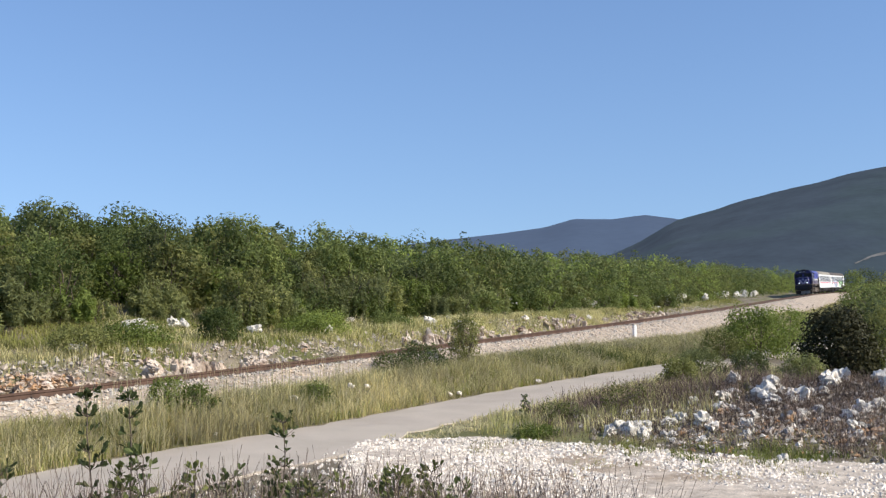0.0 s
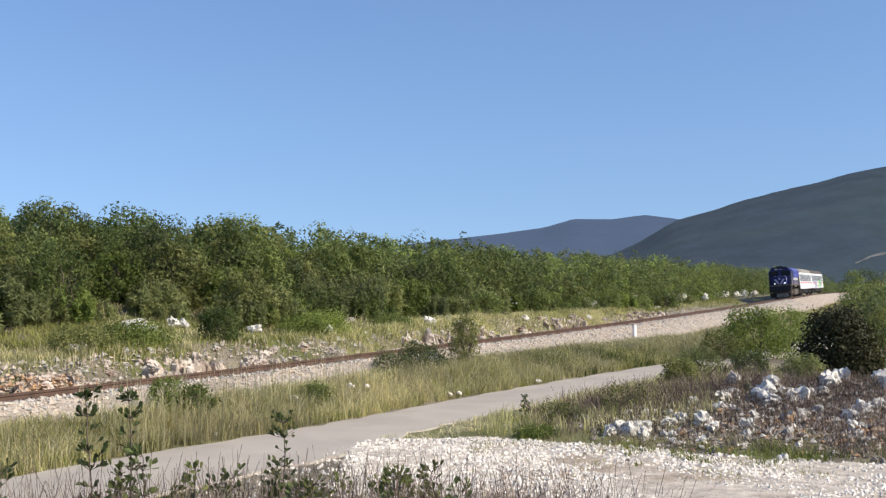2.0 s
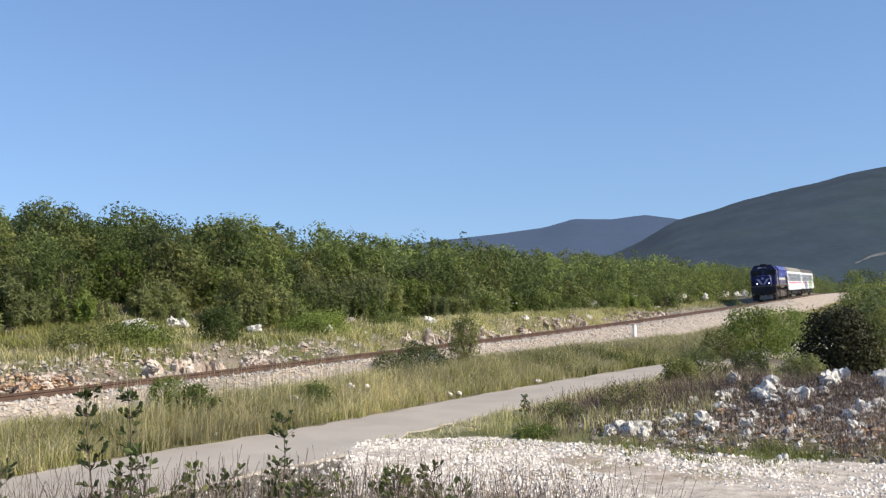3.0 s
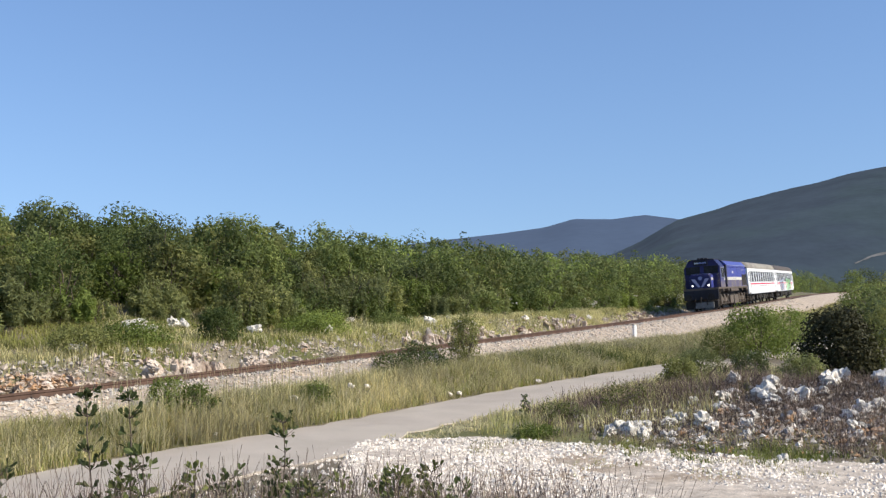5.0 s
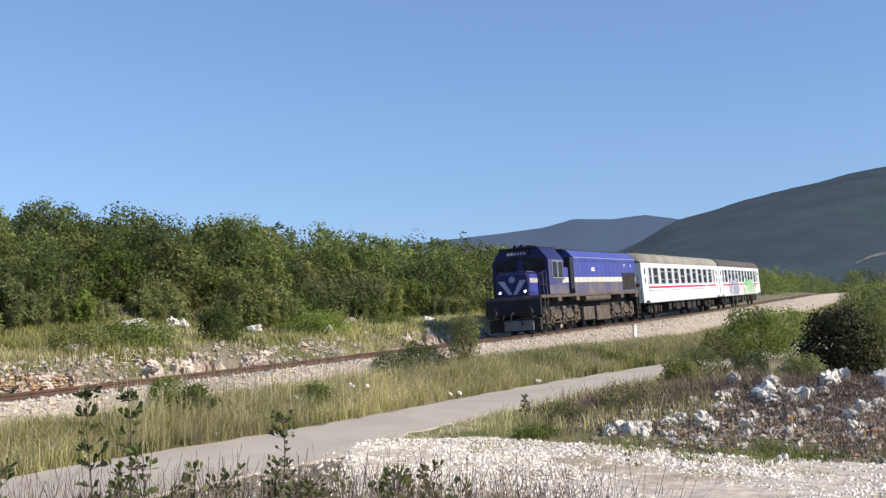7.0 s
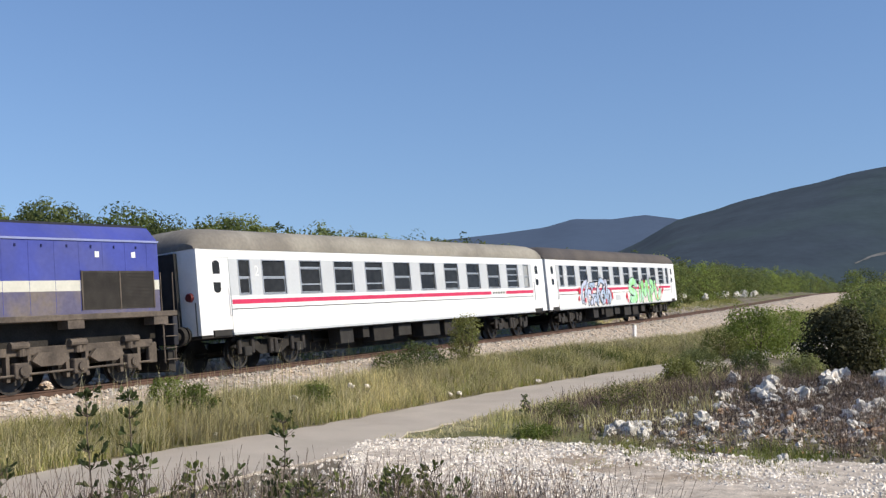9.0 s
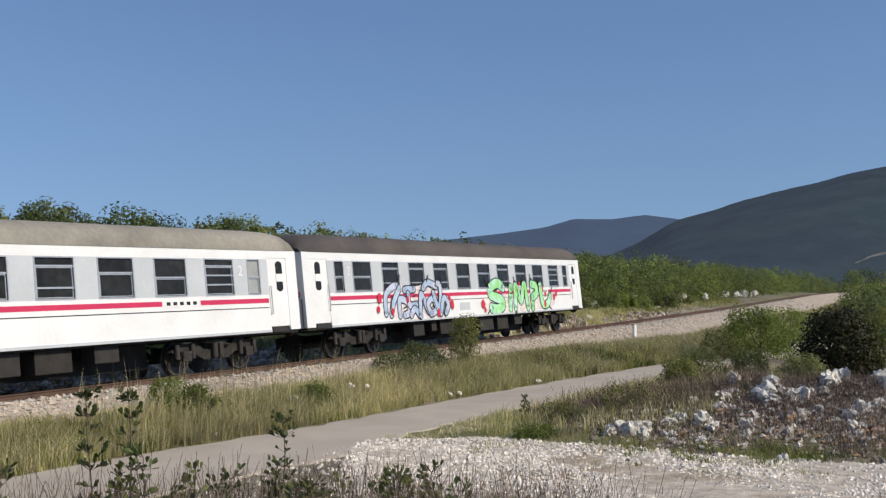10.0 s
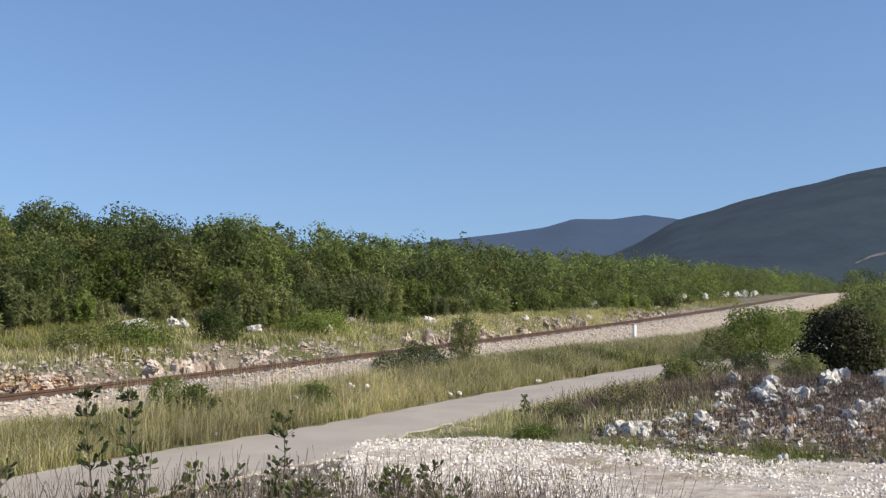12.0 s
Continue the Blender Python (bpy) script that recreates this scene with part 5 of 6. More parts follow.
def bogie(parent, x, wheel_r=0.46, base=1.28):
    """A two-axle coach bogie: pressed side frames, springs, axle boxes, wheelsets."""
    root = new("bogie")
    root.parent, root.location = parent, (x, 0, 0)
    bm = bmesh.new()
    for side in (-1, 1):
        y = side * 1.0
        prof = [(-1.75, 0.62), (-1.5, 0.82), (-0.75, 0.82), (-0.45, 0.62), (0.45, 0.62), (0.75, 0.82), (1.5, 0.82), (1.75, 0.62), (1.5, 0.55), (0.8, 0.52), (0.5, 0.36), (-0.5, 0.36), (-0.8, 0.52), (-1.5, 0.55)]
        a = [bm.verts.new((px, y - 0.07, pz)) for px, pz in prof]
        c = [bm.verts.new((px, y + 0.07, pz)) for px, pz in prof]
        n = len(prof)
        for k in range(n):
            bm.faces.new((a[k], a[(k + 1) % n], c[(k + 1) % n], c[k]))
        bm.faces.new(a[::-1])
        bm.faces.new(c)
    box(bm, -0.3, 0.3, -0.95, 0.95, 0.45, 0.8)
    bmesh.ops.recalc_face_normals(bm, faces=bm.faces)
    ob = part("bogie_frame", bm, UNDERFRAME, root)
    for ax in (-base, base):
        wheelset(root, ax, wheel_r)
        for side in (-1, 1):
            part("axle_box", one_box(ax - 0.16, ax + 0.16, side * 1.13 - 0.09, side * 1.13 + 0.09, 0.34, 0.62, bevel=0.03), EQUIPMENT, root)
            for q in (-0.3, 0.3):
                part("spring", rod(bmesh.new(), (ax + q, side * 1.12, 0.42), (ax + q, side * 1.12, 0.8), 0.075, n=10), STEEL, root)
    for side in (-1, 1):
        for q in (-0.12, 0.12):
            part("spring", rod(bmesh.new(), (q, side * 1.14, 0.4), (q, side * 1.14, 0.78), 0.09, n=10), STEEL, root)
        part("damper", rod(bmesh.new(), (-0.5, side * 1.16, 0.72), (0.5, side * 1.16, 0.86), 0.03, n=6), STEEL, root)
    return root


def lettering(name, words, size, mat, parent, m, label="", thick=0.0, depth=0.004):
    """Words in the built-in letters as a thin mesh, thickened by an offset."""
    cu = bpy.data.curves.new(name, "FONT")
    cu.body, cu.size, cu.offset, cu.extrude, cu.align_x = words, size, thick, depth, "CENTER"
    cu.resolution_u = 4
    tmp = bpy.data.objects.new(name, cu)
    me = bpy.data.meshes.new_from_object(tmp)
    bpy.data.objects.remove(tmp)
    me.materials.clear()
    me.materials.append(mat)
    ob = new(name, me)
    ob.parent, ob.matrix_basis = parent, m
    return tagged(ob, label)


SIDE_ON = Matrix(((-1, 0, 0, 0), (0, 0, 1, 0), (0, 1, 0, 0), (0, 0, 0, 1)))


def on_side(x, z, proud, turn=0.0, sx=1.0, sz=1.0):
    """A pose on the coach's camera side: letters run towards the rear, as they are read from there."""
    return Matrix.Translation((x, HALF + proud, z)) @ SIDE_ON @ Matrix.Rotation(turn, 4, "Z") @ Matrix.Diagonal((sx, sz, 1, 1))


def blob(name, points, mat, parent, m, grow=0.0, label=""):
    """A flat painted shape with softly rounded corners."""
    pts = [Vector(p) for p in points]
    mid = sum(pts, Vector((0, 0))) / len(pts)
    out = []
    n = len(pts)
    for k in range(n):
        a, p, c = pts[k - 1], pts[k], pts[(k + 1) % n]
        for t in (0.15, 0.5, 0.85):
            e, g = a.lerp(p, 0.72), p.lerp(c, 0.28)
            q = e.lerp(p, t).lerp(p.lerp(g, t), t)
            out.append(q + (q - mid).normalized() * grow)
    bm = bmesh.new()
    vs = [bm.verts.new((q.x, q.y, 0)) for q in out]
    f = bm.faces.new(vs)
    bmesh.ops.triangulate(bm, faces=[f])
    bmesh.ops.recalc_face_normals(bm, faces=bm.faces)
    ob = part(name, bm, mat, parent, label)
    ob.matrix_basis = m
    return ob


def stroke(points, w, n_sub=6):
    """A thick painted stroke along a smooth line, as an outline band with round ends."""
    pts = ribbon(points, 0, 0, n_sub)
    left, right = [], []
    for i, p in enumerate(pts):
        q = (pts[min(i + 1, len(pts) - 1)] - pts[max(i - 1, 0)]).normalized()
        nrm = Vector((-q.y, q.x)) * w
        left.append(p + nrm)
        right.append(p - nrm)
    return left, right, pts


def stroke_part(name, points, w, mat, parent, m, z=0.0, label=""):
    left, right, pts = stroke(points, w)
    bm = bmesh.new()
    a, c = [bm.verts.new((p.x, p.y, z)) for p in left], [bm.verts.new((p.x, p.y, z)) for p in right]
    for k in range(len(a) - 1):
        bm.faces.new((a[k], c[k], c[k + 1], a[k + 1]))
    for end, p in ((0, pts[0]), (-1, pts[-1])):
        bmesh.ops.create_circle(bm, cap_ends=True, segments=12, radius=w, matrix=Matrix.Translation((p.x, p.y, z)))
    ob = part(name, bm, mat, parent, label)
    ob.matrix_basis = m
    return ob


def graffiti(coach):
    """Two spray-painted pieces on the coach's side: a pale blue tangle of letter shapes and a green word."""
    rng = random.Random(5)
    # pale blue piece: interlocked bands on a pink and black ground
    base = on_side(4.95, 1.0, 0.005)
    piece = blob("graffiti_ground", [(-2.5, 0.55), (-2.2, 1.15), (-1.35, 1.35), (-0.6, 1.15), (0.3, 1.25), (1.2, 1.4), (1.9, 1.38), (2.1, 0.95), (2.55, 0.6), (2.0, 0.12), (0.8, 0.06), (-0.4, 0.04), (-1.7, 0.1)],
                 SPRAY_PINK, coach, base, 0.0, "pale blue and pink spray-painted lettering outlined in black")
    bands = [[(-2.3, 0.3), (-2.25, 0.9), (-1.75, 1.2), (-1.4, 1.25)], [(-1.95, 0.25), (-1.7, 0.7), (-1.25, 1.15)], [(-1.35, 0.2), (-1.3, 0.75), (-0.75, 0.65), (-0.65, 0.3), (-1.0, 0.2)],
             [(-0.9, 1.1), (-0.2, 1.12)], [(-0.65, 0.95), (-0.6, 0.55), (-0.1, 0.55)], [(-0.55, 0.2), (-0.25, 0.4), (0.1, 0.15)], [(0.15, 0.15), (0.3, 0.95), (0.75, 0.3)],
             [(0.5, 1.15), (0.9, 1.35), (1.5, 1.2)], [(0.95, 0.2), (0.75, 0.55), (1.2, 0.75), (1.4, 0.35), (1.05, 0.2)], [(1.25, 0.95), (1.6, 0.35), (1.85, 1.15), (1.65, 1.3)], [(1.75, 0.2), (2.05, 0.75), (2.4, 0.5), (2.15, 0.2)]]
    lift = 0.002
    for b in bands:
        stroke_part("graffiti_outline", b, 0.16, SPRAY_BLACK, piece, Matrix.Translation((0, 0, lift)))
        stroke_part("graffiti_band", b, 0.115, SPRAY_BLUE, piece, Matrix.Translation((0, 0, lift + 0.002)))
        lift += 0.0035
    for line in ([(-2.35, 1.1), (-2.1, 1.5)], [(-1.3, 1.3), (-1.2, 1.62)], [(-0.3, 1.2), (-0.4, 1.5)], [(0.8, 1.38), (0.95, 1.62)], [(1.9, 1.3), (2.15, 1.55)], [(-2.0, 0.5), (-1.85, 0.9)], [(-1.1, 0.45), (-0.85, 0.5)], [(0.3, 0.4), (0.42, 0.75)],
                 [(1.0, 0.4), (1.2, 0.5)], [(1.6, 0.6), (1.7, 1.0)], [(2.1, 0.4), (2.2, 0.6)], [(-0.3, 0.85), (-0.1, 0.9)]):
        stroke_part("graffiti_tip", line, 0.026, SPRAY_BLACK, piece, Matrix.Translation((0, 0, lift)))
    for x, z, r in ((-2.72, 0.83, 0.14), (-2.85, 0.45, 0.1), (2.75, 0.5, 0.15), (-0.75, 0.75, 0.09), (-1.9, 0.35, 0.1), (1.55, 0.2, 0.12), (2.55, 0.75, 0.09)):
        pts = [(x + r * math.cos(k * 0.785) * rng.uniform(0.8, 1.1), z + 1.4 * r * math.sin(k * 0.785)) for k in range(8)]
        blob("paint_spot", pts, SPRAY_RED, piece, Matrix.Translation((0, 0, lift)))
    # green piece: fat letters outlined in black
    base = on_side(-4.45, 1.0, 0.005)
    piece = blob("graffiti_ground", [(-3.95, 0.15), (-3.75, 0.6), (-3.3, 0.75), (-2.6, 1.3), (-1.5, 1.05), (0.2, 1.2), (1.8, 0.95), (3.3, 0.9), (4.2, 0.95), (4.3, 0.4), (3.6, 0.12), (1.4, 0.05), (-1.5, 0.04)],
                 SPRAY_PINK, coach, base, 0.0, "bright green spray-painted word with black outlines")
    lift = 0.002
    letters = ([(-1.75, 1.1), (-2.3, 1.28), (-2.95, 1.12), (-3.1, 0.85), (-2.6, 0.7), (-2.0, 0.58), (-1.85, 0.36), (-2.4, 0.2), (-3.05, 0.26)],
               [(-1.12, 0.2), (-1.05, 0.72)], [(-1.0, 1.02), (-0.94, 1.1)],
               [(-0.58, 0.18), (-0.42, 1.2), (0.05, 0.48), (0.55, 1.24), (0.76, 0.2)],
               [(1.3, 0.18), (1.36, 1.3)], [(1.36, 1.22), (1.85, 1.12), (1.82, 0.78), (1.4, 0.64)],
               [(2.36, 1.16), (2.4, 0.55), (2.56, 0.28), (3.1, 0.32), (3.45, 0.64)])
    for k, line in enumerate(letters):
        fat = 0.2 if k == 0 else 0.165
        stroke_part("graffiti_outline", line, fat + 0.048, SPRAY_BLACK, piece, Matrix.Translation((0, 0, lift)))
        stroke_part("graffiti_letter", line, fat, SPRAY_GREEN, piece, Matrix.Translation((0, 0, lift + 0.002)))
        lift += 0.0035
    # pointed tips and drips round the letters
    for line in ([(-3.2, 1.1), (-3.36, 1.5)], [(-1.7, 1.2), (-1.5, 1.46)], [(-0.45, 1.3), (-0.55, 1.56)], [(0.55, 1.34), (0.66, 1.62)], [(1.36, 1.4), (1.24, 1.66)], [(2.36, 1.28), (2.2, 1.52)], [(3.5, 0.75), (3.78, 1.05)],
                 [(-3.2, 0.2), (-3.5, 0.03)], [(-0.58, 0.1), (-0.7, -0.04)], [(3.2, 0.2), (3.5, 0.05)], [(-2.75, 0.95), (-2.35, 1.02)], [(-0.2, 0.7), (-0.25, 1.0)], [(0.4, 0.6), (0.5, 0.95)]):
        stroke_part("graffiti_tip", line, 0.028, SPRAY_BLACK, piece, Matrix.Translation((0, 0, lift)))
    for x, z, r in ((-3.85, 0.45, 0.17), (-3.7, 0.2, 0.1), (2.75, 0.3, 0.13), (2.9, 0.75, 0.1), (3.95, 0.6, 0.14), (4.25, 0.75, 0.12), (2.6, 1.0, 0.1), (0.0, 1.25, 0.08)):
        pts = [(x + r * math.cos(k * 0.785) * rng.uniform(0.7, 1.2), z + 1.2 * r * math.sin(k * 0.785)) for k in range(8)]
        blob("paint_spot", pts, SPRAY_RED, piece, Matrix.Translation((0, 0, lift)))


def build_coach(name, roof_mat, tagged_with_paint, label):
    root = tagged(new(name), label, "railway coach", "coaches of the train")
    L = 12.1
    big = [((4.5 - i) * 1.913 - 0.6, (4.5 - i) * 1.913 + 0.6) for i in range(10)]
    small = [(9.75, 10.33), (-10.37, -9.8)]
    spans = sorted(big + small)
    doors = [(10.72, 11.62), (-11.62, -10.72)]
    rng = random.Random(name)
    for side in (1, -1):
        y0, y1 = sorted((side * HALF, side * (HALF - 0.06)))
        for a, c in ((-L, doors[1][0]), (doors[0][1], L)):
            part("end_panel", one_box(a, c, y0, y1, 1.0, 3.14), COACH_WHITE, root)
        part("side_panel", one_box(doors[1][1], doors[0][0], y0, y1, 1.03, 2.06), COACH_WHITE, root, "white painted side sheeting below the windows")
        edge = doors[1][1]
        for a, c in spans + [(doors[0][0], None)]:
            part("window_pillar", one_box(edge, a, y0, y1, 2.06, 3.1), COACH_GREY, root, "light grey panel between the windows")
            edge = c
        part("cornice", one_box(-L, L, *sorted((side * (HALF + 0.002), side * (HALF - 0.06))), 3.141, 3.36), COACH_WHITE, root)
        part("top_rail", one_box(doors[1][1], doors[0][0], y0, y1, 3.1, 3.14), COACH_WHITE, root)
        part("sill", one_box(doors[1][1], doors[0][0], *sorted((side * (HALF + 0.012), side * (HALF - 0.06))), 0.96, 1.03), COACH_GREY, root)
        a, c = sorted((side * (HALF + 0.001), side * (HALF + 0.006)))
        part("red_stripe", one_box(-10.68, 10.68, a, c, 1.82, 1.95), STRIPE_RED, root, "red painted stripe")
        part("moulding", one_box(-10.68, 10.68, a, sorted((a, c))[1] + 0.0, 1.67, 1.695), EQUIPMENT, root)
        for k, (x0, x1) in enumerate(spans):
            pale = not tagged_with_paint and (x0, x1) in small
            bars = rng.choice([[0.5], [0.5], [0.28, 0.78], [0.62], [0.3, 0.55, 0.8]]) if x1 - x0 > 1 else [0.5]
            window(root, x0, x1, 2.06, 3.1, side, bars, BLIND if pale and k == 0 else WINDOW_GLASS)
        coach_door(root, *doors[0], side, 1)
        coach_door(root, *doors[1], side, -1)
    # roof with rounded ends
    arc = [(1.43 * math.copysign(abs(math.cos(a)) ** 0.62, math.cos(a)), 0.70 * math.sin(a) ** 0.8 if math.sin(a) > 0 else 0.0) for a in np.linspace(0, math.pi, 25)]
    rings = []
    for x, k, w in ((-L - 0.02, 0.3, 0.96), (-L + 0.1, 0.62, 0.985), (-L + 0.35, 0.86, 1), (-L + 0.8, 0.97, 1), (-L + 1.5, 1, 1), (L - 1.5, 1, 1), (L - 0.8, 0.97, 1), (L - 0.35, 0.86, 1), (L - 0.1, 0.62, 0.985), (L + 0.02, 0.3, 0.96)):
        rings.append([(x, y * w, 3.36 + z * k) for y, z in arc])
    smooth(part("roof", loft(rings), roof_mat, root, "weathered curved metal roof"))
    bm = bmesh.new()
    for x in np.arange(-9.6, 9.7, 3.2):
        box(bm, x - 0.18, x + 0.18, -0.14, 0.14, 4.03, 4.12, bevel=0.03)
    part("roof_vent", bm, roof_mat, root)
    for x in (-1, 1):
        bm = one_box(*sorted((x * L, x * (L - 0.06))), -HALF + 0.061, HALF - 0.061, 1.0, 3.36)
        part("end_wall", bm, COACH_WHITE, root)
        bm = bmesh.new()
        for k in range(3):
            box(bm, *sorted((x * (L + 0.02 + k * 0.045), x * (L + 0.055 + k * 0.045))), -0.78, 0.78, 1.15, 3.3, bevel=0.01)
        part("gangway", bm, RUBBER, root, "black rubber gangway bellows")
        for y in (-0.875, 0.875):
            bm = bmesh.new()
            rod(bm, (x * (L - 0.3), y, 1.05), (x * (L + 0.02), y, 1.05), 0.09, n=10)
            rod(bm, (x * (L + 0.02), y, 1.05), (x * (L + 0.13), y, 1.05), 0.22, 0.24, n=16)
            part("buffer", bm, UNDERFRAME, root)
        for y in (-1.12, 1.12):
            bm = bmesh.new()
            rod(bm, (x * L, y, 2.05), (x * (L + 0.09), y, 2.05), 0.13, 0.11, n=14)
            part("tail_lamp", bm, LAMP_RED, root, "dull red unlit tail lamp")
        for y in (-1.3, 1.3):
            part("handrail", rod(bmesh.new(), (x * (L + 0.03), y, 1.0), (x * (L + 0.03), y, 1.9), 0.016, n=6), RUBBER, root)
    part("floor_frame", one_box(-L + 0.07, L - 0.07, -HALF + 0.065, HALF - 0.065, 0.92, 1.2), UNDERFRAME, root)
    # dark block added to keep the space under the floor black
    part("underfloor_gear", one_box(-6.7, 6.7, -0.45, 0.35, 0.24, 0.92, bevel=0.05), UNDERFRAME, root)
    # solid black block added in place of the unlit inside
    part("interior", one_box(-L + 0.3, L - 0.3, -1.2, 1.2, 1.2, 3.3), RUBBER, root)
    gear = (((4.2, 5.0), 0.42, EQUIPMENT), ((1.6, 2.9), 0.4, UNDERFRAME), ((0.3, 1.2), 0.5, EQUIPMENT), ((-1.9, -0.6), 0.38, EQUIPMENT), ((-3.4, -2.3), 0.36, UNDERFRAME), ((-4.9, -4.1), 0.5, EQUIPMENT), ((3.2, 3.6), 0.55, UNDERFRAME))
    for (x0, x1), low, mat in gear:
        part("equipment_box", one_box(x0, x1, 0.72, 1.2, low, 0.92, bevel=0.02), mat, root)
        part("equipment_box", one_box(x0 + 0.3, x1 + 0.3, -1.2, -0.72, low, 0.92, bevel=0.02), mat, root)
    bm = bmesh.new()
    rod(bm, (-5.6, 0.5, 0.62), (5.6, 0.5, 0.62), 0.05, n=8)
    rod(bm, (-1.8, -0.2, 0.6), (1.8, -0.2, 0.6), 0.22, n=14)
    for x in np.arange(-5.5, 5.6, 1.1):
        rod(bm, (x, 0.5, 0.6), (x + 0.1, 0.5, 0.93), 0.03, n=6)
    part("brake_rigging", bm, UNDERFRAME, root)
    for x in (-8.6, 8.6):
        bogie(root, x)
    lettering("class_number", "2", 0.42, COACH_WHITE, root, on_side(9.45, 2.62, 0.003), "white painted class number")
    lettering("class_number", "2", 0.42, COACH_WHITE, root, on_side(-9.5, 2.62, 0.003), "white painted class number")
    plate = part("number_panel", one_box(-7.75, -6.3, HALF + 0.0065, HALF + 0.009, 1.79, 1.98), COACH_WHITE, root)
    for k in range(5):
        part("number_bar", one_box(-7.6 + k * 0.25, -7.46 + k * 0.25, HALF + 0.0095, HALF + 0.012, 1.84, 1.93), UNDERFRAME, plate)
    if tagged_with_paint:
        graffiti(root)
        part("plate", one_box(0.6, 1.5, HALF + 0.001, HALF + 0.006, 1.25, 1.55), COACH_GREY, root)
    return root


def loco_bogie(parent, x, axles):
    root = new("bogie")
    root.parent, root.location = parent, (x, 0, 0)
    bm = bmesh.new()
    for side in (-1, 1):
        y0, y1 = sorted((side * 0.98, side * 1.12))
        box(bm, -2.5, 2.5, y0, y1, 0.86, 1.06, bevel=0.03)
        for q in (-0.86, 0.86):
            prof = [(-0.55, 0.74), (-0.35, 0.92), (0.35, 0.92), (0.55, 0.74), (0.3, 0.6), (-0.3, 0.6)]
            a = [bm.verts.new((q + px, side * 1.1, pz)) for px, pz in prof]
            c = [bm.verts.new((q + px, side * 1.22, pz)) for px, pz in prof]
            for k in range(6):
                bm.faces.new((a[k], a[(k + 1) % 6], c[(k + 1) % 6], c[k]))
            bm.faces.new(a[::-1])
            bm.faces.new(c)
        for ax in axles:
            for q in (-0.3, 0.3):
                box(bm, ax + q - 0.05, ax + q + 0.05, y0, y1, 0.3, 0.88)
        for ex in (-2.5, 2.5):
            box(bm, ex - 0.14, ex + 0.14, y0, y1, 0.45, 0.98, bevel=0.03)
    box(bm, -2.3, 2.3, -0.4, 0.4, 0.55, 1.0)
    bmesh.ops.recalc_face_normals(bm, faces=bm.faces)
    part("bogie_frame", bm, GRIME, root, "dust-covered cast bogie side frames")
    for ax in axles:
        wheelset(root, ax, 0.51)
        for side in (-1, 1):
            bm = one_box(ax - 0.2, ax + 0.2, side * 1.14 - 0.1, side * 1.14 + 0.1, 0.36, 0.72, bevel=0.04)
            rod(bm, (ax, side * 1.2, 0.53), (ax, side * 1.3, 0.53), 0.11, n=12)
            part("axle_box", bm, GRIME, root)
    for side in (-1, 1):
        for q in (-1.65, 0.0, 1.65):
            part("spring", rod(bmesh.new(), (q, side * 1.15, 0.86), (q, side * 1.15, 1.2), 0.1, n=10), GRIME, root)
        for q in (-1.9, -0.2, 1.5):
            part("brake_cylinder", rod(bmesh.new(), (q, side * 1.2, 1.1), (q + 0.5, side * 1.2, 1.1), 0.09, n=10), GRIME, root)
        part("brake_rod", rod(bmesh.new(), (-2.3, side * 1.17, 0.5), (2.3, side * 1.17, 0.44), 0.03, n=6), GRIME, root)
    return root


def ladder(parent, x, side, mat):
    bm = bmesh.new()
    y = side * 1.33
    for q in (-0.2, 0.2):
        rod(bm, (x + q, y, 0.42), (x + q, y, 1.72), 0.022, n=6)
        rod(bm, (x + q * 1.1, y, 1.72), (x + q * 1.1, y, 2.75), 0.016, n=6)
    for z in (0.5, 0.8, 1.1, 1.4):
        box(bm, x - 0.2, x + 0.2, y - 0.08, y + 0.08, z - 0.012, z + 0.012)
    part("ladder", bm, mat, parent, "steel access steps and handrails")


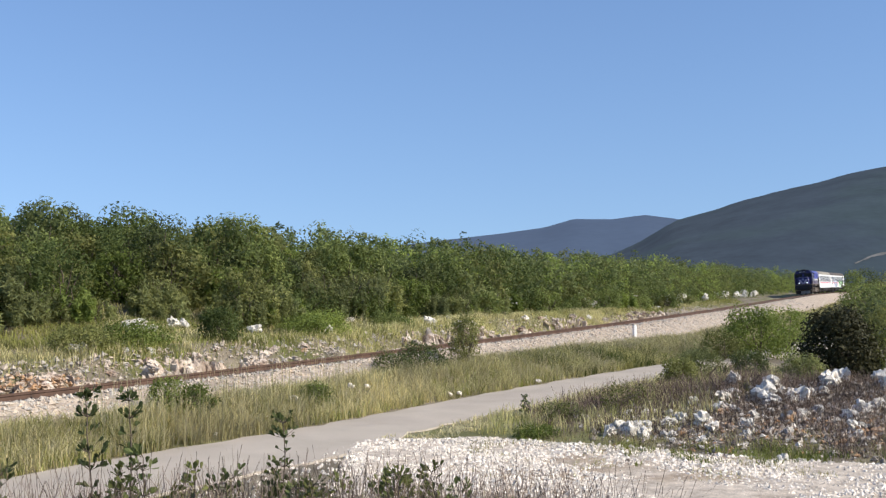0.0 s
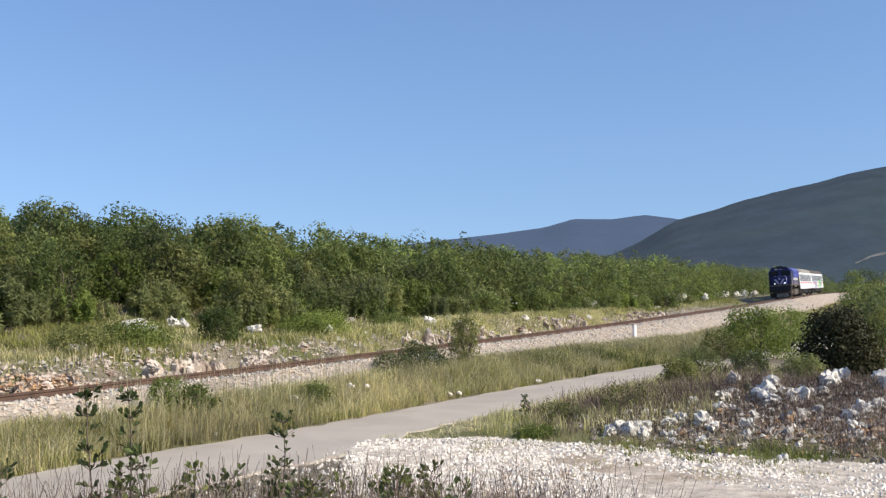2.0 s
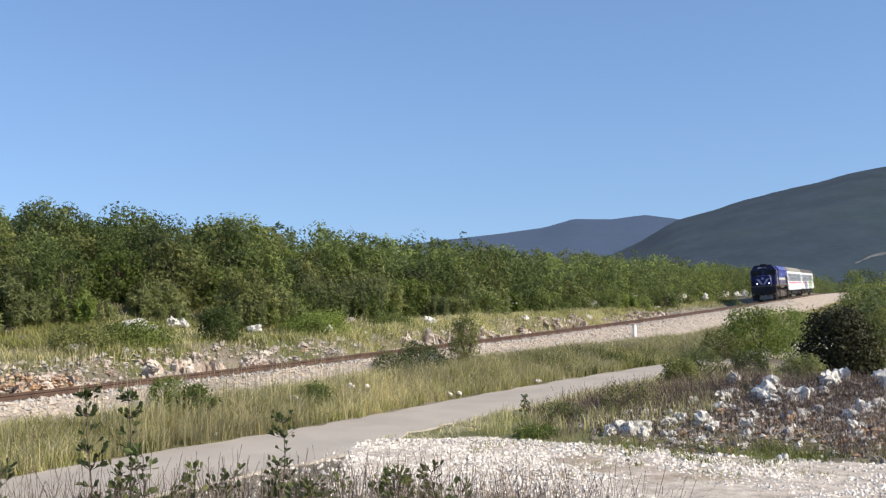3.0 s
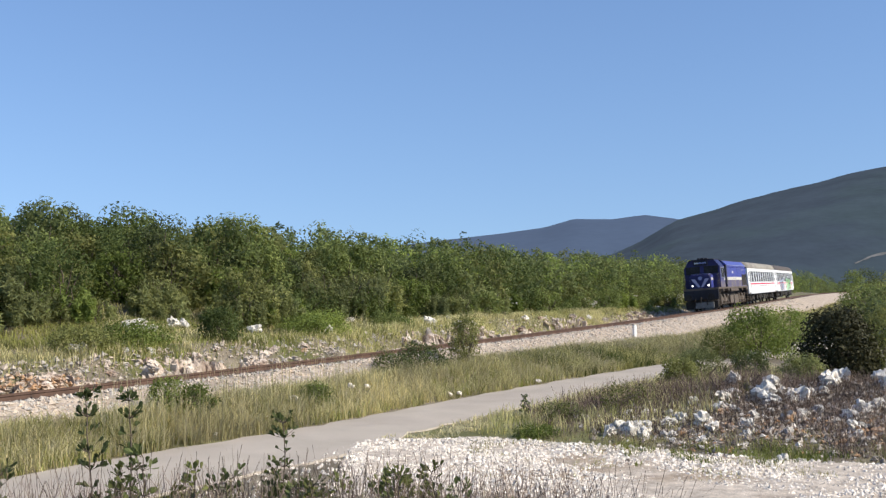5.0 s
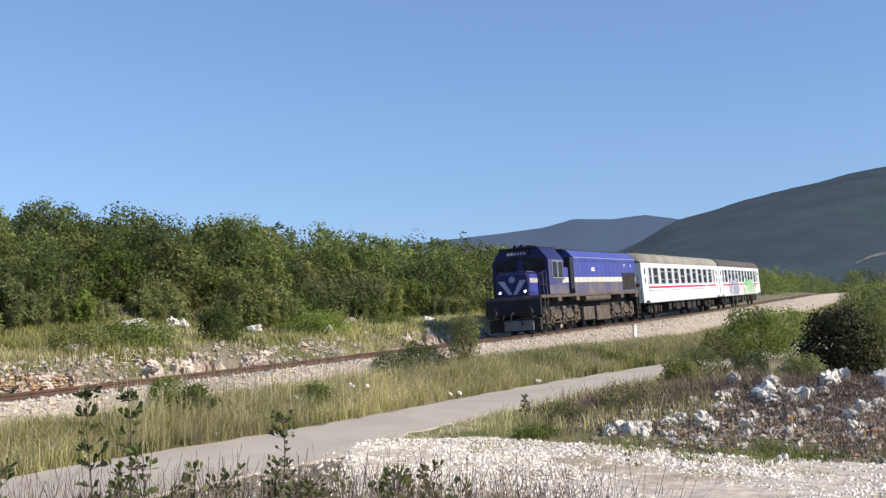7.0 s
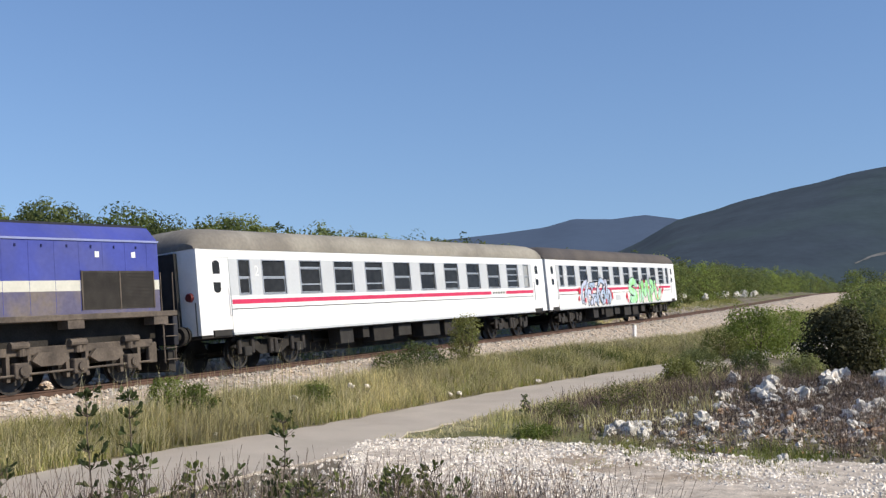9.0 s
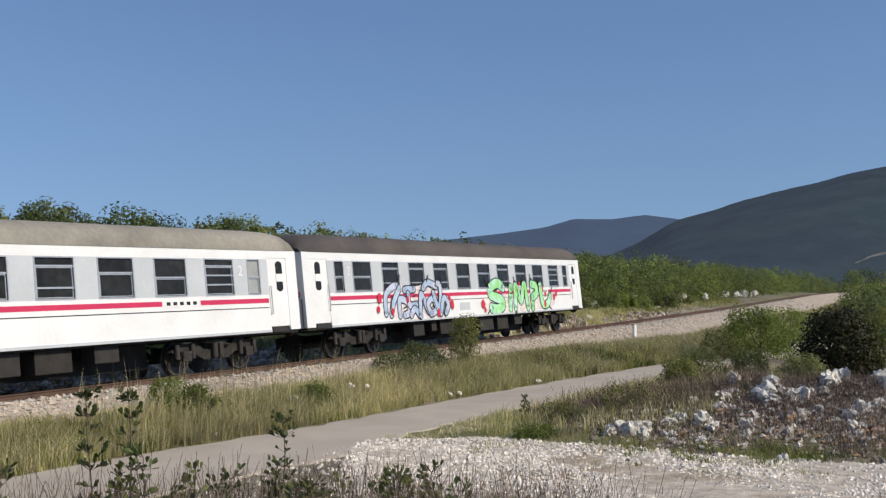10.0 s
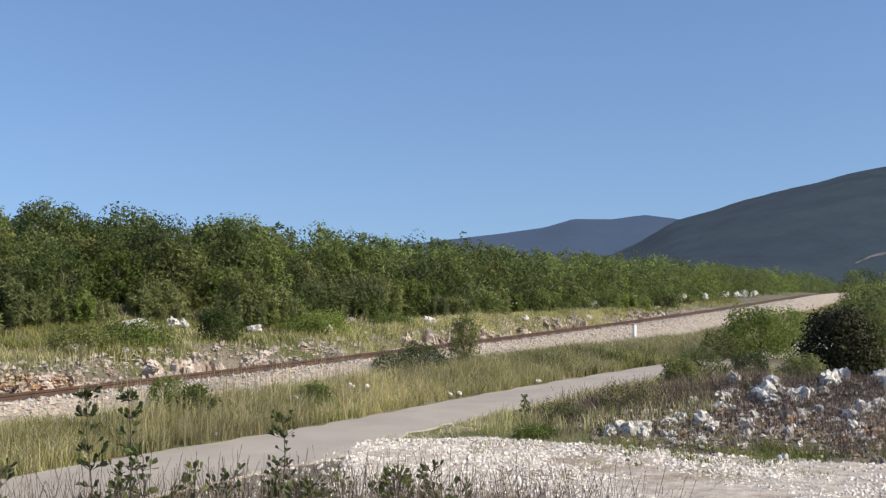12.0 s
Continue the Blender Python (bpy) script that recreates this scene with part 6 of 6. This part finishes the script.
def build_locomotive():
    root = tagged(new("locomotive"), "blue diesel locomotive with cream stripe, lamps lit", "locomotive")
    W = 1.36
    part("deck", one_box(-7.8, 8.25, -1.38, 1.38, 1.62, 1.76, bevel=0.02), GRIME, root, "dirty grey running plate")
    # frame made deeper to shut out bright ground seen above the bogies
    bm = one_box(-7.6, 7.9, -0.75, 0.75, 0.72, 1.62)
    part("main_frame", bm, UNDERFRAME, root)
    # long hood: upper blue, stripe, faded lower part, sloped roof edges
    hx0, hx1 = -7.2, 3.45
    sect = lambda z0, z1, y0, y1: [(-y0, z0), (y0, z0), (y1, z1), (-y1, z1)]

    def prism(x0, x1, s):
        return loft([[(x, y, z) for y, z in s] for x in (x0, x1)])

    part("hood_lower", prism(hx0, hx1, sect(1.76, 2.31, W, W)), LOCO_FADED, root, "faded dusty blue hood doors")
    part("hood_stripe", prism(hx0, hx1, sect(2.31, 2.56, W + 0.003, W + 0.003)), CREAM, root, "cream painted stripe")
    part("hood_upper", prism(hx0, hx1, sect(2.56, 3.51, W, W)), LOCO_BLUE, root, "blue painted hood doors")
    part("hood_trim", prism(hx0 - 0.02, hx1, sect(3.51, 3.56, W + 0.03, W + 0.03)), PALE_BLUE, root, "pale gutter strip")
    part("hood_roof", prism(hx0, hx1, [(-W, 3.56), (W, 3.56), (W - 0.34, 3.92), (-W + 0.34, 3.92)]), LOCO_BLUE, root, "sloping blue roof edge")
    part("roof_deck", prism(hx0 + 0.1, hx1 + 0.4, sect(3.92, 3.99, W - 0.34, W - 0.42)), LOCO_DARK, root, "sooty dark roof")
    for side in (-1, 1):
        y = side * W
        for k in range(14):
            x = hx0 + 0.4 + k * 0.74
            if x < 3.3:
                part("door_seam", one_box(x - 0.004, x + 0.004, *sorted((y + side * 0.001, y + side * 0.006)), 1.8, 3.5), LOCO_BLUE, root)
            for z in (3.34,):
                part("latch", one_box(x + 0.35, x + 0.385, *sorted((y, y + side * 0.025)), z, z + 0.07), LOCO_NAVY_SHADE, root)
        g = part("radiator_grille", one_box(-7.0, -4.6, *sorted((y - side * 0.01, y + side * 0.012)), 1.85, 2.79), GRILLE, root, "dark brown radiator grille")
        for k in range(24):
            z = 1.9 + k * 0.036
            part("slat", one_box(-6.95, -4.65, *sorted((y + side * 0.012, y + side * 0.028)), z, z + 0.015), GRILLE, g)
        for x in (-7.0, -5.85, -4.64):
            part("grille_frame", one_box(x, x + 0.04, *sorted((y + side * 0.012, y + side * 0.034)), 1.85, 2.79), GRIME, g)
        for x in (-5.2, -6.4):
            part("white_plate", one_box(x, x + 0.13, *sorted((y + side * 0.002, y + side * 0.012)), 3.12, 3.26), COACH_WHITE, root)
        for k in range(2):
            part("emblem_bar", one_box(0.5 - k * 0.3, 0.68 - k * 0.3, *sorted((y + side * 0.002, y + side * 0.008)), 2.86, 3.06), COACH_WHITE, root)
        ladder(root, -7.5, side, GRIME)
        ladder(root, 7.5, side, GRIME)
        bm = bmesh.new()
        rod(bm, (1.9, side * 1.22, 1.5), (-2.2, side * 1.22, 1.5), 0.16, n=16)
        part("air_reservoir", bm, GRIME, root, "dusty cylindrical air reservoir")
        part("fuel_tank", one_box(-2.05, 0.15, *sorted((side * 0.35, side * 1.32)), 0.34, 1.08, bevel=0.04), GRIME, root, "dusty fuel tank")
        part("battery_box", one_box(0.5, 2.2, *sorted((side * 0.45, side * 1.3)), 0.4, 1.08, bevel=0.04), GRIME, root)
        for x in (-7.2, -4.4, 3.1, 5.7):
            part("frame_bracket", one_box(x - 0.25, x + 0.25, *sorted((side * 1.0, side * 1.36)), 1.42, 1.62), GRIME, root)
    # dark recess between hood and cab, and the cab
    part("intake_grille", one_box(3.45, 4.0, -W - 0.01, W + 0.01, 2.0, 3.55), LOCO_DARK, root, "black air intake")
    hood = part("equipment_hood", one_box(4.0, 5.0, -W + 0.1, W - 0.1, 1.76, 3.05, bevel=0.05), LOCO_BLUE, root, "blue equipment hood behind the cab")
    # dark box added where the space over the hood is open and dark
    part("exhaust_housing", one_box(4.0, 5.0, -0.7, 0.7, 3.05, 3.85, bevel=0.06), LOCO_DARK, root, "dark fill of the open gap over the equipment hood")
    for side in (-1, 1):
        part("hood_stripe", one_box(4.05, 4.95, *sorted((side * (W - 0.099), side * (W - 0.09))), 2.31, 2.56), CREAM, hood)
        part("hood_skirt", one_box(4.05, 4.95, *sorted((side * (W - 0.099), side * (W - 0.09))), 1.78, 2.2), LOCO_FADED, hood)
    C = 1.4
    cab = part("cab", prism(5.0, 7.1, [(-C, 1.76), (C, 1.76), (C, 3.42), (C - 0.42, 3.98), (-C + 0.42, 3.98), (-C, 3.42)]), LOCO_NAVY_SHADE, root, "blue cab with chamfered roof, front shade in its colour")
    part("cab_roof", prism(4.6, 7.25, [(-C + 0.40, 3.985), (C - 0.40, 3.985), (C - 0.5, 4.05), (-C + 0.5, 4.05)]), LOCO_DARK, cab)
    for side in (-1, 1):
        for x0, x1 in ((5.25, 5.85), (6.0, 6.6)):
            win = part("cab_window", one_box(x0, x1, *sorted((side * C, side * (C + 0.012))), 2.55, 3.3), WINDOW_GLASS, cab)
            bm = bmesh.new()
            for a, c, z0, z1 in ((x0 - 0.04, x0, 2.51, 3.34), (x1, x1 + 0.04, 2.51, 3.34), (x0, x1, 2.51, 2.55), (x0, x1, 3.3, 3.34)):
                box(bm, a, c, *sorted((side * C, side * (C + 0.03))), z0, z1)
            part("window_frame", bm, ALUMINIUM, win)
        part("cab_side", one_box(5.0, 7.07, *sorted((side * (C - 0.05), side * (C + 0.0005))), 2.2, 3.415), LOCO_CAB, cab, "blue cab side sheeting")
        part("cab_stripe", one_box(5.0, 5.3, *sorted((side * (C + 0.001), side * (C + 0.006))), 2.28, 2.44), CREAM, cab)
        part("cab_skirt", one_box(5.0, 7.08, *sorted((side * (C + 0.001), side * (C + 0.006))), 1.77, 2.2), LOCO_FADED, cab, "dusty lower cab side")
    for y0, y1 in ((-1.25, -0.15), (0.15, 1.25)):
        part("windscreen", one_box(7.1, 7.115, y0, y1, 2.92, 3.46), WINDOW_GLASS, cab)
        bm = bmesh.new()
        box(bm, 7.115, 7.13, y0 - 0.04, y1 + 0.04, 2.88, 2.92)
        box(bm, 7.115, 7.13, y0 - 0.04, y1 + 0.04, 3.46, 3.5)
        part("windscreen_frame", bm, RUBBER, cab)
    part("number_box", one_box(6.8, 7.26, -0.62, 0.5, 3.58, 3.94, bevel=0.05), LOCO_DARK, cab)
    for k in range(4):
        part("number_bar", one_box(7.26, 7.266, -0.2 + k * 0.16, -0.1 + k * 0.16, 3.7, 3.82), PALE_BLUE, cab)
    for y in (-0.47, -0.3):
        bm = bmesh.new()
        rod(bm, (7.25, y, 3.76), (7.31, y, 3.76), 0.075, n=14)
        part("top_lamp", bm, ALUMINIUM, cab)
    bm = bmesh.new()
    box(bm, 5.6, 6.3, -0.35, 0.35, 4.05, 4.18, bevel=0.04)
    for y in (-0.25, 0.1):
        rod(bm, (6.5, y, 4.12), (7.0, y, 4.12), 0.04, 0.08, n=8)
    part("roof_horn", bm, LOCO_DARK, cab)
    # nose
    # darker navy carries the front's shade; side panels keep the hood blue
    nose = part("nose", loft([[(x, y, z) for y, z in ((-w, 1.76), (w, 1.76), (w, t - 0.12), (w - 0.12, t), (-w + 0.12, t), (-w, t - 0.12))] for x, w, t in ((7.1, 0.82, 2.88), (8.15, 0.80, 2.84), (8.22, 0.76, 2.78))]), LOCO_NAVY_SHADE, root, "low blue nose, front shade in its colour, pale chevron")
    part("nose_ledge", one_box(7.14, 8.12, -0.68, 0.68, 2.885, 2.9), PALE_BLUE, nose)
    for side in (-1, 1):
        bm = bmesh.new()
        vs = [bm.verts.new(p) for p in ((8.23, side * 0.02, 1.86), (8.23, side * 0.2, 1.86), (8.23, side * 0.7, 2.5), (8.23, side * 0.38, 2.5))]
        f = bm.faces.new(vs)
        r = bmesh.ops.extrude_face_region(bm, geom=[f])
        bmesh.ops.translate(bm, verts=[v for v in r["geom"] if isinstance(v, bmesh.types.BMVert)], vec=(0.006, 0, 0))
        bmesh.ops.recalc_face_normals(bm, faces=bm.faces)
        part("chevron", bm, CHEVRON, nose)
        part("nose_stripe", one_box(7.12, 8.1, *sorted((side * 0.826, side * 0.834)), 2.36, 2.56), CREAM, nose)
        part("nose_panel", one_box(7.12, 8.12, *sorted((side * 0.79, side * 0.824)), 1.8, 2.74), LOCO_BLUE, nose, "nose side panel in the hood's unshaded blue")
        bm = bmesh.new()
        rod(bm, (8.21, side * 0.62, 1.98), (8.25, side * 0.62, 1.98), 0.1, n=18)
        lamp = part("lamp_rim", bm, LOCO_DARK, nose)
        bm = bmesh.new()
        rod(bm, (8.25, side * 0.62, 1.98), (8.27, side * 0.62, 1.98), 0.06, 0.045, n=18)
        part("headlamp", bm, LAMP, lamp, "lit round headlamp")
    bm = bmesh.new()
    rod(bm, (8.21, 0, 2.55), (8.245, 0, 2.55), 0.15, n=18)
    part("emblem", bm, PALE_BLUE, nose)
    for side in (-1, 1):
        bm = bmesh.new()
        for a, c in (((8.2, 1.3, 1.76), (8.2, 1.3, 2.7)), ((8.2, 1.3, 2.7), (7.3, 1.36, 2.9)), ((7.75, 1.33, 1.76), (7.75, 1.33, 2.8)), ((8.2, 1.3, 2.25), (7.3, 1.36, 2.25))):
            rod(bm, *((q[0], side * q[1], q[2]) for q in (a, c)), 0.018, n=6)
        part("handrail", bm, LOCO_DARK, root, "bent steel platform handrail")
    part("rail_guard", one_box(8.26, 8.34, -0.5, 0.95, 0.2, 0.66, bevel=0.02), GUARD_GREY, root, "pale grey rail guard plate")
    part("number_plate", one_box(8.323, 8.335, -0.6, 0.6, 1.3, 1.5), LOCO_DARK, nose)
    # buffer beam, buffers, plough
    for x, e in ((-1, 0.8), (1, 0.3)):
        part("buffer_beam", one_box(*sorted((x * (8.45 - e), x * (8.62 - e))), -1.35, 1.35, 0.85, 1.62, bevel=0.03), LOCO_DARK, root, "black buffer beam")
        for y in (-0.875, 0.875):
            bm = bmesh.new()
            rod(bm, (x * (8.62 - e), y, 1.05), (x * (9.1 - e), y, 1.05), 0.12, n=12)
            rod(bm, (x * (9.1 - e), y, 1.05), (x * (9.22 - e), y, 1.05), 0.24, 0.26, n=18)
            part("buffer", bm, UNDERFRAME, root)
        bm = bmesh.new()
        rod(bm, (x * (8.62 - e), 0, 1.0), (x * (8.95 - e), 0, 0.98), 0.06, n=8)
        rod(bm, (x * (8.95 - e), 0, 0.98), (x * (8.98 - e), 0, 0.6), 0.04, n=8)
        for y in (-0.45, 0.45):
            rod(bm, (x * (8.62 - e), y, 0.95), (x * (8.85 - e), y, 0.75), 0.03, n=6)
            rod(bm, (x * (8.85 - e), y, 0.75), (x * (8.7 - e), y, 0.45), 0.03, n=6)
        part("coupling", bm, UNDERFRAME, root)
        bm = loft([[(x * (q - e), y, z) for y, z in ((-1.25, z0), (1.25, z0), (1.25, z1), (-1.25, z1))] for q, z0, z1 in ((8.3, 0.22, 0.75), (8.55, 0.16, 0.72))])
        part("plough", bm, UNDERFRAME, root, "dark plough plate")
    loco_bogie(root, 4.9, (-1.7, 0.0, 1.7))
    loco_bogie(root, -4.6, (-1.7, 0.0, 1.7))
    return root


def build_train():
    return {"rear": build_coach("passenger_coach", ROOF_BROWN, True, "white and grey coach with brown roof and spray-painted side"),
            "front": build_coach("passenger_coach", ROOF_BEIGE, False, "white and grey coach with red stripe and beige roof"),
            "loco": build_locomotive()}


def motions():
    times = [k * 0.5 for k in range(25)]
    late = {6.5: -0.012, 9.0: 0.02, 9.5: -0.015, 10.0: 0.01, 10.5: -0.012, 11.0: 0.015, 11.5: -0.015}
    for name, ahead, half, cant in (("rear", 0.0, 8.6, CANT), ("front", COACH, 8.6, CANT), ("loco", COACH * 1.5 + LOCO / 2 - 0.8, 4.75, 0.07)):
        walk(TRAIN[name], [(t, vehicle_pose(tail_at(t + late.get(t, 0.0)) + ahead, half, cant)) for t in times])
    for ob, x, r in WHEELSETS:
        walk(ob, [(k / FPS, Matrix.Translation((x, 0, r)) @ Matrix.Rotation((tail_at(k / FPS) - tail_at(0)) / r % math.tau, 4, "Y")) for k in range(361)])


build_ground()
build_road()
build_track()
build_hills()
build_woods()
build_shrubs()
build_foreground()
TRAIN = build_train()
build_small_things()
build_gravel()
build_bank()
build_ballast_stones()
build_rocks()
build_grass()
motions()
